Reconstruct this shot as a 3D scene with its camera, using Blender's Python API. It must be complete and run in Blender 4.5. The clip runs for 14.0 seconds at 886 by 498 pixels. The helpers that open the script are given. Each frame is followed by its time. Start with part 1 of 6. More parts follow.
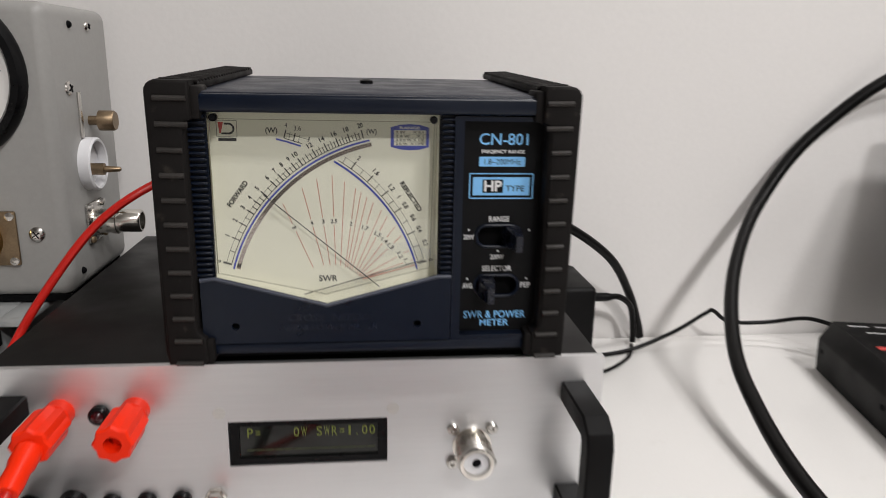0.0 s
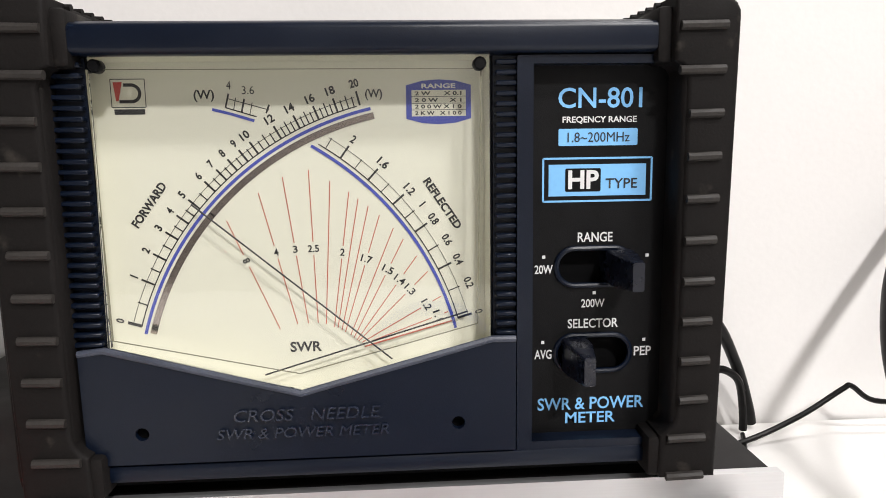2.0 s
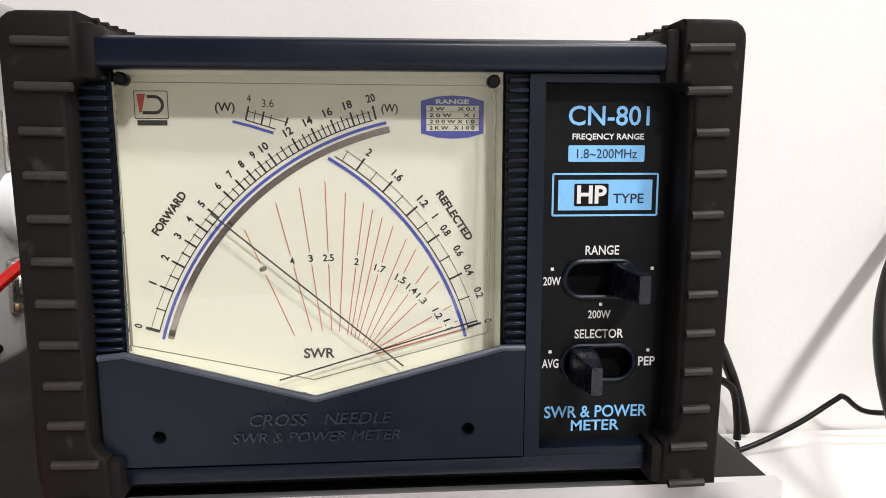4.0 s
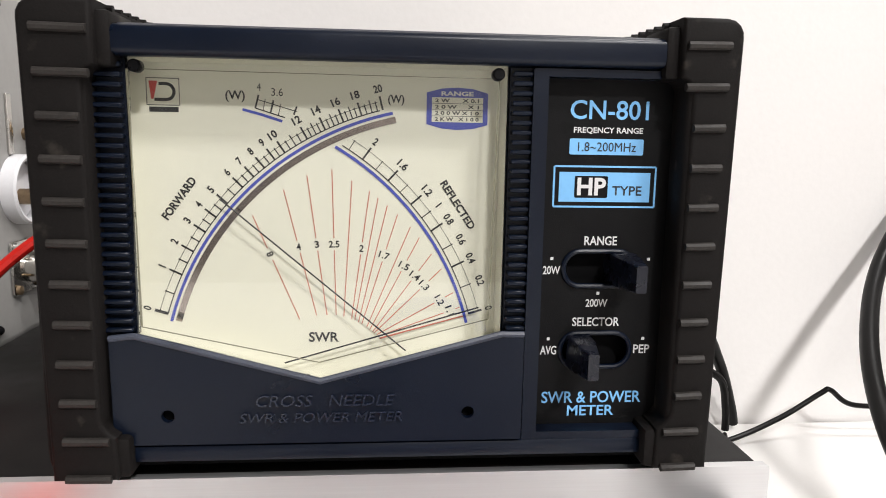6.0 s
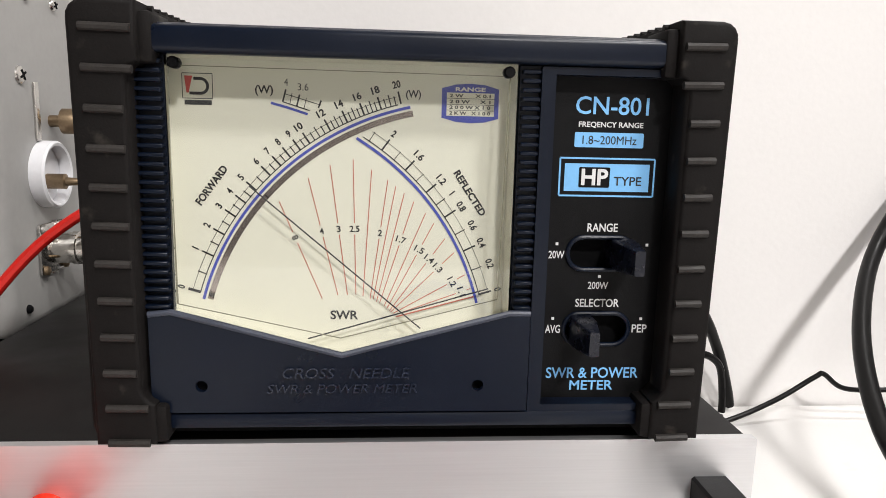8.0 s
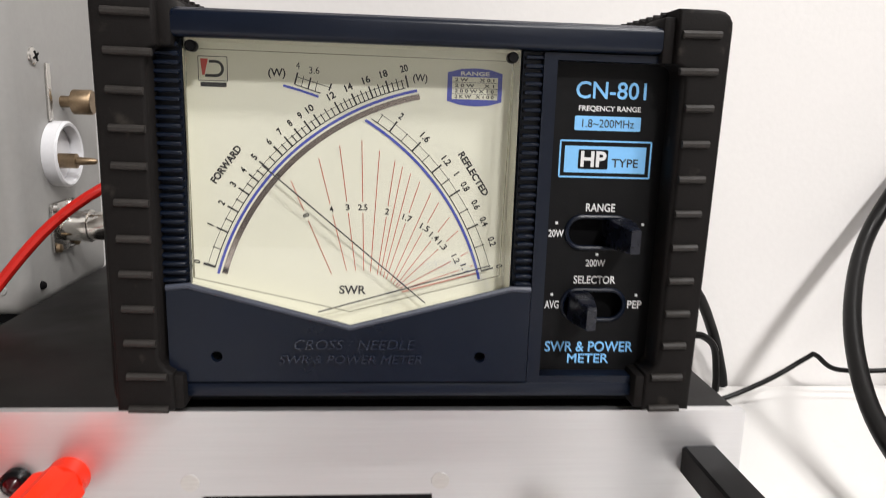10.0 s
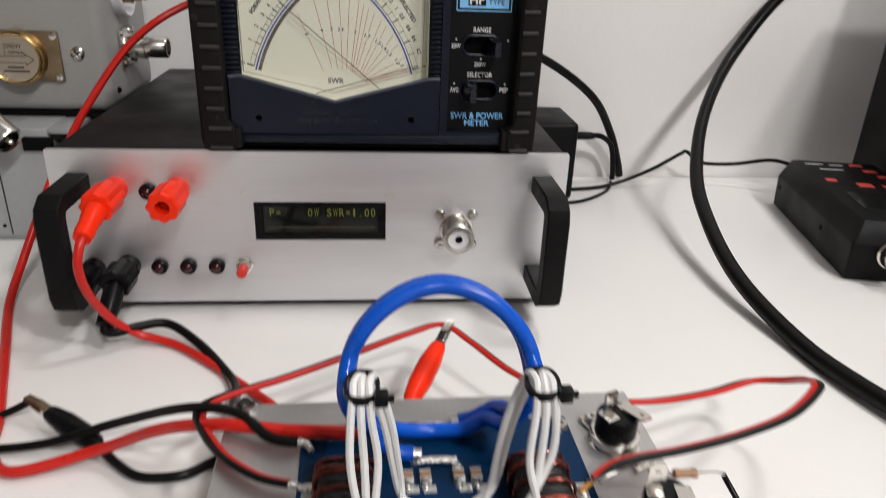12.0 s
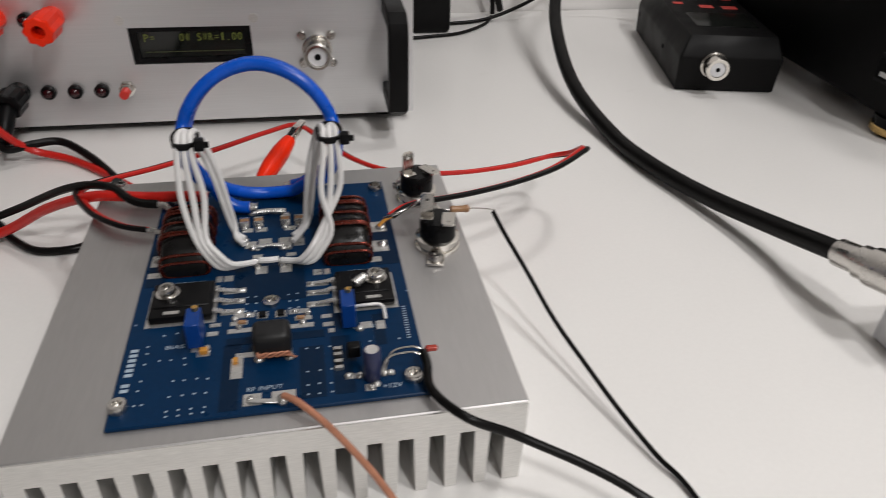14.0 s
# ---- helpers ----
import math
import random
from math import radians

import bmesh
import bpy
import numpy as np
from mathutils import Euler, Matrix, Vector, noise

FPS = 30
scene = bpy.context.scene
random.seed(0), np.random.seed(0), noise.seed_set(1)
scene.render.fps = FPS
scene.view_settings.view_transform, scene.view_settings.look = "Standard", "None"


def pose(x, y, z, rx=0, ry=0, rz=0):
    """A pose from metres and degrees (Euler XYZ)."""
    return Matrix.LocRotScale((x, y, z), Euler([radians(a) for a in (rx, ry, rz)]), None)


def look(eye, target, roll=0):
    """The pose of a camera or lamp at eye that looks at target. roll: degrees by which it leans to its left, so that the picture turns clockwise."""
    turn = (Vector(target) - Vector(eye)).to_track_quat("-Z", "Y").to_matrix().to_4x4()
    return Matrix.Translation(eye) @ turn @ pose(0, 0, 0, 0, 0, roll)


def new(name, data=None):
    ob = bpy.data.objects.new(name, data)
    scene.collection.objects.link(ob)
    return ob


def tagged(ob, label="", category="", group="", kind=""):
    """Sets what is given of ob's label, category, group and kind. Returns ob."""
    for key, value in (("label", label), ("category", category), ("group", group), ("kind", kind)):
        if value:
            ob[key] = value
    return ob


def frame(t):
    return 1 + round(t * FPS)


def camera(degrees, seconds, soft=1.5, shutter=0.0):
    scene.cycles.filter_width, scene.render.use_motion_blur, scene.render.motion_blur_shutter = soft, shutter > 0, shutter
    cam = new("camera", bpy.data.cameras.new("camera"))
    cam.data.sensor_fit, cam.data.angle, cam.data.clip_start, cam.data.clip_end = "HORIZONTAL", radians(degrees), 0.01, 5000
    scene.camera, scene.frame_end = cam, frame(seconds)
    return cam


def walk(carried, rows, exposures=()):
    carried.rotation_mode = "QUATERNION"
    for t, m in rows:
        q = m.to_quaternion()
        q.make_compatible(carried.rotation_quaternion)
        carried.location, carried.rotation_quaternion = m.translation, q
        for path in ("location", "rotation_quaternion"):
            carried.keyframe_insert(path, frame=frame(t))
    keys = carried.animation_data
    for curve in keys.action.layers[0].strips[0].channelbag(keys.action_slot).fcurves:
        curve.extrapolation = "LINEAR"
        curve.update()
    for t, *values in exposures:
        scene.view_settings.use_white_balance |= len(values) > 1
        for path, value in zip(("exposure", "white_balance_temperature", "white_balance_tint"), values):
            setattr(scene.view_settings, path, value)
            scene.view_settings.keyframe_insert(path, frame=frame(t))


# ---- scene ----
cam = camera(63.91, 14.0, soft=0.9, shutter=0.5)
PATH = [
    (0, (0.03371, -0.29596, 0.22467), (0.24648, 1.62559, -0.28755), 1.220),
    (0.5, (0.03658, -0.22840, 0.21993), (0.16399, 1.70587, -0.27237), 1.358),
    (1, (0.03036, -0.18604, 0.19517), (0.12605, 1.78431, -0.13437), 0.026),
    (1.5, (0.03495, -0.17117, 0.18265), (0.12407, 1.80724, -0.09656), -0.724),
    (2, (0.04144, -0.17276, 0.18297), (0.16515, 1.80061, -0.11784), -0.816),
    (2.5, (0.03952, -0.17645, 0.18567), (0.17219, 1.79973, -0.09199), -0.435),
    (3, (0.04012, -0.17795, 0.18755), (0.16353, 1.79584, -0.11065), -0.483),
    (3.2, (0.03918, -0.17735, 0.18472), (0.16552, 1.79836, -0.09920), -0.415),
    (5.3, (0.03532, -0.17957, 0.18585), (0.19456, 1.79114, -0.11569), 0.367),
    (5.5, (0.03626, -0.18033, 0.18496), (0.17928, 1.79081, -0.12188), 0.456),
    (6, (0.03280, -0.18242, 0.18499), (0.19997, 1.78654, -0.12360), 0.997),
    (6.5, (0.02858, -0.18692, 0.18625), (0.17264, 1.78085, -0.14109), 0.871),
    (7, (0.02856, -0.19398, 0.18698), (0.18282, 1.77167, -0.14832), 1.173),
    (7.5, (0.02878, -0.19619, 0.18671), (0.18546, 1.76782, -0.15697), 1.367),
    (9.8, (0.02744, -0.20187, 0.18765), (0.19548, 1.75993, -0.16324), 1.509),
    (10, (0.02644, -0.20587, 0.18665), (0.18852, 1.74883, -0.20439), 1.813),
    (10.5, (0.02709, -0.24647, 0.20153), (0.21260, 1.69994, -0.21926), 2.061),
    (11, (0.02896, -0.28696, 0.20483), (0.19736, 1.63132, -0.33539), 2.467),
    (11.5, (0.03180, -0.32907, 0.20449), (0.20154, 1.55158, -0.45456), 2.144),
    (12, (0.03677, -0.36875, 0.20218), (0.22619, 1.44988, -0.60820), 2.262),
    (12.5, (0.04305, -0.40403, 0.20431), (0.21403, 1.35562, -0.73079), 2.305),
    (13, (0.05512, -0.42765, 0.19644), (0.26653, 1.25909, -0.85722), 2.108),
    (13.5, (0.06294, -0.44257, 0.19374), (0.30396, 1.19733, -0.92549), 2.017),
    (14, (0.08309, -0.44915, 0.19893), (0.38738, 1.18009, -0.92045), 1.840),
]
walk(cam, [(t, look(eye, target, roll)) for t, eye, target, roll in PATH],
     [(0, -0.20), (1.0, 0.05), (1.5, 0.36), (2.0, 0.45), (6.0, 0.43), (7.5, 0.38), (10.0, 0.35), (11.0, -0.03), (12.0, -0.24), (13.0, -0.42), (14, -0.72)])

# ---------------------------------------------------------------- light
world = bpy.data.worlds.new("world")
scene.world = world
world.use_nodes = True
world.node_tree.nodes["Background"].inputs[0].default_value = (0.9, 0.95, 1.0, 1)
world.node_tree.nodes["Background"].inputs[1].default_value = 0.01


def lamp(name, place, size, watts, colour):
    data = bpy.data.lights.new(name, "AREA")
    data.shape, data.size, data.energy, data.color = "DISK", size, watts, colour
    ob = new(name, data)
    ob.matrix_world = pose(*place)
    return ob


LAMP_A = (0.95, -0.95, 1.70)
LAMP_B = (0.75, 0.02, 1.70)
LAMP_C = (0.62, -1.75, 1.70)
lamp("lamp_light", (LAMP_A[0], LAMP_A[1], LAMP_A[2] - 0.035), 0.24, 21, (1.0, 0.975, 0.962))
lamp("lamp_light", (LAMP_B[0], LAMP_B[1], LAMP_B[2] - 0.035), 0.22, 8, (1.0, 0.975, 0.962))
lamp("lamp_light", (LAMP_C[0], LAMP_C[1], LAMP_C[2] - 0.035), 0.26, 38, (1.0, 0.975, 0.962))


# ---------------------------------------------------------------- materials
def mat(name, colour, rough=0.5, metal=0.0, vary=0.12, coarse=25.0, fine=900.0, bump=0.08, depth=0.0004,
        spec=0.5, coat=0.0, stretch=None, dirt=None, emit=None, rough_vary=0.1):
    m = bpy.data.materials.new(name)
    m.use_nodes = True
    nt = m.node_tree
    b = nt.nodes["Principled BSDF"]
    b.inputs["Roughness"].default_value = rough
    b.inputs["Metallic"].default_value = metal
    b.inputs["Specular IOR Level"].default_value = spec
    b.inputs["Coat Weight"].default_value = coat
    if emit:
        b.inputs["Emission Color"].default_value = (*emit[0], 1)
        b.inputs["Emission Strength"].default_value = emit[1]
    tc = nt.nodes.new("ShaderNodeTexCoord")
    source = tc.outputs["Object"]
    if stretch:
        mp = nt.nodes.new("ShaderNodeMapping")
        mp.inputs["Scale"].default_value = stretch
        nt.links.new(source, mp.inputs["Vector"])
        source = mp.outputs["Vector"]
    n1 = nt.nodes.new("ShaderNodeTexNoise")
    n1.inputs["Scale"].default_value, n1.inputs["Detail"].default_value = coarse, 4
    n2 = nt.nodes.new("ShaderNodeTexNoise")
    n2.inputs["Scale"].default_value, n2.inputs["Detail"].default_value = fine, 3
    for n in (n1, n2):
        nt.links.new(source, n.inputs["Vector"])
    mixv = nt.nodes.new("ShaderNodeMath")
    mixv.operation = "ADD"
    nt.links.new(n1.outputs["Fac"], mixv.inputs[0])
    nt.links.new(n2.outputs["Fac"], mixv.inputs[1])
    ramp = nt.nodes.new("ShaderNodeMapRange")
    ramp.inputs["From Min"].default_value, ramp.inputs["From Max"].default_value = 0.6, 1.4
    ramp.inputs["To Min"].default_value, ramp.inputs["To Max"].default_value = 1 - vary, 1 + vary
    nt.links.new(mixv.outputs[0], ramp.inputs["Value"])
    mul = nt.nodes.new("ShaderNodeVectorMath")
    mul.operation = "SCALE"
    mul.inputs[0].default_value = colour
    nt.links.new(ramp.outputs[0], mul.inputs["Scale"])
    out = mul.outputs[0]
    if dirt:
        n3 = nt.nodes.new("ShaderNodeTexNoise")
        n3.inputs["Scale"].default_value, n3.inputs["Detail"].default_value = dirt[1], 6
        nt.links.new(tc.outputs["Object"], n3.inputs["Vector"])
        r3 = nt.nodes.new("ShaderNodeMapRange")
        r3.inputs["From Min"].default_value, r3.inputs["From Max"].default_value = dirt[2], dirt[2] + 0.12
        nt.links.new(n3.outputs["Fac"], r3.inputs["Value"])
        mx = nt.nodes.new("ShaderNodeMix")
        mx.data_type = "RGBA"
        nt.links.new(r3.outputs[0], mx.inputs[0])
        nt.links.new(out, mx.inputs[6])
        mx.inputs[7].default_value = (*dirt[0], 1)
        out = mx.outputs[2]
    nt.links.new(out, b.inputs["Base Color"])
    rr = nt.nodes.new("ShaderNodeMapRange")
    rr.inputs["From Min"].default_value, rr.inputs["From Max"].default_value = 0.3, 0.7
    rr.inputs["To Min"].default_value, rr.inputs["To Max"].default_value = max(0.02, rough - rough_vary), min(1, rough + rough_vary)
    nt.links.new(n1.outputs["Fac"], rr.inputs["Value"])
    nt.links.new(rr.outputs[0], b.inputs["Roughness"])
    if bump:
        bp = nt.nodes.new("ShaderNodeBump")
        bp.inputs["Strength"].default_value, bp.inputs["Distance"].default_value = bump, depth
        nt.links.new(n2.outputs["Fac"], bp.inputs["Height"])
        nt.links.new(bp.outputs[0], b.inputs["Normal"])
    return m


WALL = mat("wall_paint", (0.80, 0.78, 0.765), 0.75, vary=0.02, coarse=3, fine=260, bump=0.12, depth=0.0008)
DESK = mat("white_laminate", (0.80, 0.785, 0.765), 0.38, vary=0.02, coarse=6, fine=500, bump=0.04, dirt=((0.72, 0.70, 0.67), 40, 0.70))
# Grey stands in for the dim, unlit rest of the room.
ROOM = mat("dimmed_room_grey", (0.40, 0.385, 0.37), 0.8, vary=0.03, coarse=2, fine=40)
FLOOR = mat("grey_floor", (0.16, 0.14, 0.12), 0.6, vary=0.15, coarse=3, fine=60)
NAVY = mat("navy_enamel", (0.0026, 0.0057, 0.0145), 0.33, vary=0.15, coarse=60, fine=2600, bump=0.16, depth=0.0002, spec=0.28, rough_vary=0.06)
# Lighter navy with the flap edge's highlight put into the colour.
NAVY_EDGE = mat("highlit_navy_edge", (0.045, 0.052, 0.075), 0.42, vary=0.3, coarse=120, fine=2000, bump=0.2)
LEVER = mat("navy_black_lever", (0.0045, 0.006, 0.013), 0.28, spec=0.45, vary=0.2, coarse=200, fine=1800, bump=0.08)
BEAD = mat("olive_cover_line", (0.20, 0.19, 0.13), 0.45, vary=0.1)
NAVY_TOP = mat("navy_textured_sheet", (0.016, 0.019, 0.030), 0.42, spec=0.3, vary=0.2, coarse=60, fine=3000, bump=0.3, depth=0.0003)
RUBBER = mat("black_rubber", (0.0080, 0.0069, 0.0066), 0.62, spec=0.12, vary=0.25, coarse=70, fine=1600, bump=0.2, depth=0.0003,
             dirt=((0.040, 0.035, 0.030), 120, 0.64))
PANEL = mat("black_panel", (0.0045, 0.0045, 0.005), 0.5, spec=0.14, vary=0.3, coarse=200, fine=4200, bump=0.25, depth=0.0002, dirt=((0.05, 0.05, 0.05), 900, 0.72))
BLACK = mat("black_plastic", (0.004, 0.004, 0.0045), 0.32, spec=0.15, vary=0.2, coarse=80, fine=1500, bump=0.06)
BLACK_MATT = mat("black_anodised", (0.0045, 0.0043, 0.0045), 0.48, spec=0.12, vary=0.2, coarse=40, fine=1800, bump=0.12)
LIDBLACK = mat("black_painted_lid", (0.0055, 0.0048, 0.0050), 0.46, spec=0.18, vary=0.15, coarse=30, fine=2500, bump=0.2, depth=0.0002, dirt=((0.08, 0.078, 0.075), 700, 0.76))
# Paler rib rubber: dust, plus the light on the rib tops as colour.
DUSTY_LIT = mat("dusty_lit_rubber", (0.025, 0.022, 0.020), 0.6, spec=0.3, vary=0.35, coarse=160, fine=1600, bump=0.2, depth=0.0003)
# Near-black: painted shade for holes, slots and gaps, and a few black parts.
VOID = mat("recess_shade_and_black", (0.003, 0.003, 0.0035), 0.8, spec=0.1, vary=0.1)
CREAM = mat("cream_dial_card", (0.76, 0.745, 0.645), 0.6, vary=0.02, coarse=20, fine=800, bump=0.02)
RIM = mat("ivory_cover_wall", (0.72, 0.70, 0.60), 0.35, vary=0.05, coarse=30, fine=800, bump=0.02)
INK = mat("black_ink", (0.012, 0.012, 0.014), 0.55, vary=0.1)
INKBLUE = mat("blue_ink", (0.055, 0.075, 0.42), 0.5, vary=0.08)
INKRED = mat("red_ink", (0.55, 0.14, 0.09), 0.55, vary=0.1)
# Brownish tint stands for the reflection seen in the mirror strip.
MIRROR = mat("anti_parallax_mirror", (0.42, 0.36, 0.35), 0.10, metal=1.0, vary=0.05, bump=0)
PRINT_BLUE = mat("light_blue_print", (0.20, 0.50, 0.86), 0.5, vary=0.05)
PRINT_WHITE = mat("white_print", (0.70, 0.70, 0.70), 0.5, vary=0.05)
PRINT_RED = mat("red_print", (0.55, 0.06, 0.05), 0.5, vary=0.05)
# Raised words are flap navy; the paler colour stands for their highlights.
EMBOSS = mat("highlit_raised_lettering", (0.013, 0.018, 0.034), 0.24, spec=0.5, vary=0.1)
ALU = mat("brushed_aluminium", (0.70, 0.70, 0.71), 0.42, metal=0.85, vary=0.05, coarse=30, fine=700, bump=0.10, depth=0.0002, stretch=(0.04, 1, 2.2))
ALU_SINK = mat("milled_aluminium", (0.47, 0.46, 0.455), 0.42, metal=0.78, vary=0.05, coarse=14, fine=420, bump=0.05, depth=0.0002, stretch=(1.6, 0.2, 1),
               dirt=((0.34, 0.33, 0.32), 30, 0.66))
ALU_CUT = mat("sawn_aluminium_edge", (0.68, 0.67, 0.65), 0.42, metal=0.8, vary=0.12, coarse=40, fine=800, bump=0.2, depth=0.0003, stretch=(0.3, 1, 2))
STEEL = mat("nickel_steel", (0.62, 0.60, 0.57), 0.24, metal=1.0, vary=0.08, coarse=120, fine=900, bump=0.05)
CHROME = mat("bright_nickel", (0.74, 0.71, 0.66), 0.16, metal=1.0, vary=0.05, coarse=120, fine=900, bump=0.03)
BRASS = mat("gold_plated_brass", (0.62, 0.42, 0.17), 0.28, metal=1.0, vary=0.12, coarse=90, fine=900, bump=0.05)
BRONZE = mat("antique_bronze", (0.24, 0.175, 0.11), 0.38, metal=0.9, vary=0.18, coarse=60, fine=900, bump=0.08)
SOLDER = mat("tinned_solder", (0.62, 0.61, 0.59), 0.27, metal=0.9, vary=0.2, coarse=300, fine=1500, bump=0.35, depth=0.0006)
PADTIN = mat("flat_tinned_pad", (0.58, 0.57, 0.55), 0.36, metal=0.75, vary=0.22, coarse=420, fine=1500, bump=0.12, depth=0.0003)
COPPER = mat("enamelled_copper", (0.13, 0.020, 0.011), 0.24, metal=0.75, vary=0.2, coarse=300, fine=900, bump=0.03, coat=0.4)
BARECOPPER = mat("braided_copper_jacket", (0.46, 0.20, 0.12), 0.42, metal=0.25, vary=0.15, coarse=200, fine=1800, bump=0.1)
ORANGE = mat("orange_red_plastic", (0.86, 0.026, 0.003), 0.36, spec=0.2, vary=0.06, coarse=80, fine=900, bump=0.03)
REDWIRE = mat("red_wire_sleeve", (0.52, 0.016, 0.011), 0.36, spec=0.35, vary=0.1, coarse=60, fine=900, bump=0.04)
BLACKWIRE = mat("black_wire_sleeve", (0.004, 0.0037, 0.0037), 0.38, spec=0.16, vary=0.2, coarse=60, fine=900, bump=0.05)
WHITEWIRE = mat("white_wire_sleeve", (0.72, 0.71, 0.70), 0.42, vary=0.04, coarse=120, fine=900, bump=0.04)
BLUECOAX = mat("blue_coax_jacket", (0.002, 0.080, 0.50), 0.24, spec=0.35, vary=0.1, coarse=60, fine=600, bump=0.03)
PCB = mat("blue_solder_mask", (0.0006, 0.021, 0.066), 0.34, spec=0.13, vary=0.14, coarse=60, fine=500, bump=0.05)
PCB_DARK = mat("blue_mask_over_trace", (0.0008, 0.012, 0.036), 0.34, spec=0.13, vary=0.1, coarse=60, fine=500, bump=0.05)
SILK = mat("white_silkscreen", (0.36, 0.44, 0.52), 0.6, vary=0.08)
CORE = mat("glossy_black_core", (0.006, 0.0055, 0.0055), 0.30, spec=0.32, vary=0.2, coarse=200, fine=1500, bump=0.08)
INCORE = mat("grey_black_core", (0.013, 0.013, 0.0135), 0.42, spec=0.3, vary=0.18, coarse=200, fine=1800, bump=0.12)
FERRITE = mat("grey_black_ferrite", (0.013, 0.013, 0.0135), 0.38, spec=0.4, vary=0.18, coarse=200, fine=1800, bump=0.15)
TRIMBLUE = mat("blue_trimmer_plastic", (0.003, 0.042, 0.22), 0.4, spec=0.3, vary=0.08)
CERAMIC = mat("brown_ceramic", (0.32, 0.17, 0.08), 0.4, vary=0.12)
AMBER = mat("amber_ceramic", (0.55, 0.25, 0.04), 0.4, vary=0.1)
GREYBOX = mat("grey_hammered_paint", (0.30, 0.295, 0.284), 0.46, vary=0.05, coarse=20, fine=330, bump=0.12, depth=0.0004, dirt=((0.17, 0.155, 0.145), 60, 0.70))
PALEBOX = mat("pale_galvanised_sheet", (0.36, 0.37, 0.37), 0.42, metal=0.3, vary=0.06, coarse=20, fine=300, bump=0.06, dirt=((0.28, 0.27, 0.26), 50, 0.68))
WHITEPLASTIC = mat("white_nylon", (0.70, 0.70, 0.72), 0.4, vary=0.03)
DIALWHITE = mat("white_dial_card", (0.72, 0.71, 0.69), 0.5, vary=0.03)
SILVERPLATE = mat("etched_silver_plate", (0.42, 0.36, 0.28), 0.36, metal=0.6, vary=0.08, coarse=60, fine=900, bump=0.1)
LEDRED = mat("dark_red_lens", (0.035, 0.004, 0.006), 0.22, vary=0.1, bump=0)
BUTTONRED = mat("red_button_plastic", (0.60, 0.03, 0.02), 0.3, vary=0.06)
LCDGLASS = mat("black_display_glass", (0.006, 0.007, 0.006), 0.14, vary=0.1, bump=0)
LCDGREEN = mat("yellow_green_pixels", (0.10, 0.12, 0.02), 0.5, vary=0.05, bump=0, emit=((0.42, 0.48, 0.05), 0.08))
LCDDIM = mat("dim_green_pixels", (0.03, 0.035, 0.012), 0.5, vary=0.05, bump=0, emit=((0.25, 0.3, 0.05), 0.03))
DIFFUSER = mat("lamp_diffuser", (0.9, 0.9, 0.88), 0.5, vary=0.01, bump=0, emit=((1.0, 0.975, 0.962), 6.0))

GLASS = bpy.data.materials.new("clear_acrylic")
GLASS.use_nodes = True
_g = GLASS.node_tree
_g.nodes.remove(_g.nodes["Principled BSDF"])
_tr, _gl, _mx = (_g.nodes.new("ShaderNodeBsdfTransparent"), _g.nodes.new("ShaderNodeBsdfGlossy"), _g.nodes.new("ShaderNodeMixShader"))
_fr = _g.nodes.new("ShaderNodeFresnel")
_fr.inputs["IOR"].default_value = 1.45
_tr.inputs[0].default_value = (0.97, 0.975, 0.96, 1)
_gl.inputs["Roughness"].default_value = 0.03
_g.links.new(_fr.outputs[0], _mx.inputs[0])
_g.links.new(_tr.outputs[0], _mx.inputs[1])
_g.links.new(_gl.outputs[0], _mx.inputs[2])
_g.links.new(_mx.outputs[0], _g.nodes["Material Output"].inputs["Surface"])


# ---------------------------------------------------------------- mesh tools
UNDO = {}


def thing(name, label, category, place=(0, 0, 0), group="", kind="", turn=0.0, base=None):
    """An Empty for a thing: at place, with parts in its own axes, or at base, with parts in the room's axes."""
    ob = new(name)
    ob.empty_display_size = 0.02
    ob.matrix_basis = pose(*(base or place), 0, 0, turn)
    if base:
        UNDO[ob.name] = pose(*base).inverted()
    return tagged(ob, label, category, group, kind)


def adopt(ob, parent):
    ob.parent = parent
    if parent.name in UNDO:
        ob.matrix_parent_inverse = UNDO[parent.name]


def part(name, bm, material, parent=None, label="", smooth=True, auto=40):
    me = bpy.data.meshes.new(name)
    bmesh.ops.recalc_face_normals(bm, faces=bm.faces)
    limit = radians(auto)
    for e in bm.edges:
        e.smooth = smooth and (len(e.link_faces) == 2 and e.calc_face_angle(0) < limit)
    for f in bm.faces:
        f.smooth = smooth
    bm.to_mesh(me)
    bm.free()
    for m in (material if isinstance(material, (list, tuple)) else [material]):
        me.materials.append(m)
    ob = new(name, me)
    if parent:
        adopt(ob, parent)
    if label:
        tagged(ob, label)
    return ob


def box(x0, x1, y0, y1, z0, z1, bevel=0.0, seg=2, bm=None, m=None):
    bm = bm or bmesh.new()
    r = bmesh.ops.create_cube(bm, size=1)
    v = r["verts"]
    bmesh.ops.transform(bm, verts=v, matrix=Matrix.Translation(((x0 + x1) / 2, (y0 + y1) / 2, (z0 + z1) / 2)) @ Matrix.Diagonal((x1 - x0, y1 - y0, z1 - z0, 1)))
    if bevel:
        edges = list({e for w in v for e in w.link_edges})
        r = bmesh.ops.bevel(bm, geom=edges, offset=bevel, segments=seg, profile=0.5, affect="EDGES")
        v = list(set(v) & set(bm.verts)) + list(r["verts"])
        v = list({w for w in v if w.is_valid})
    if m is not None:
        bmesh.ops.transform(bm, verts=v, matrix=m)
    return bm


AX = {"x": pose(0, 0, 0, 0, 90, 0), "y": pose(0, 0, 0, 90, 0, 0), "z": Matrix.Identity(4)}


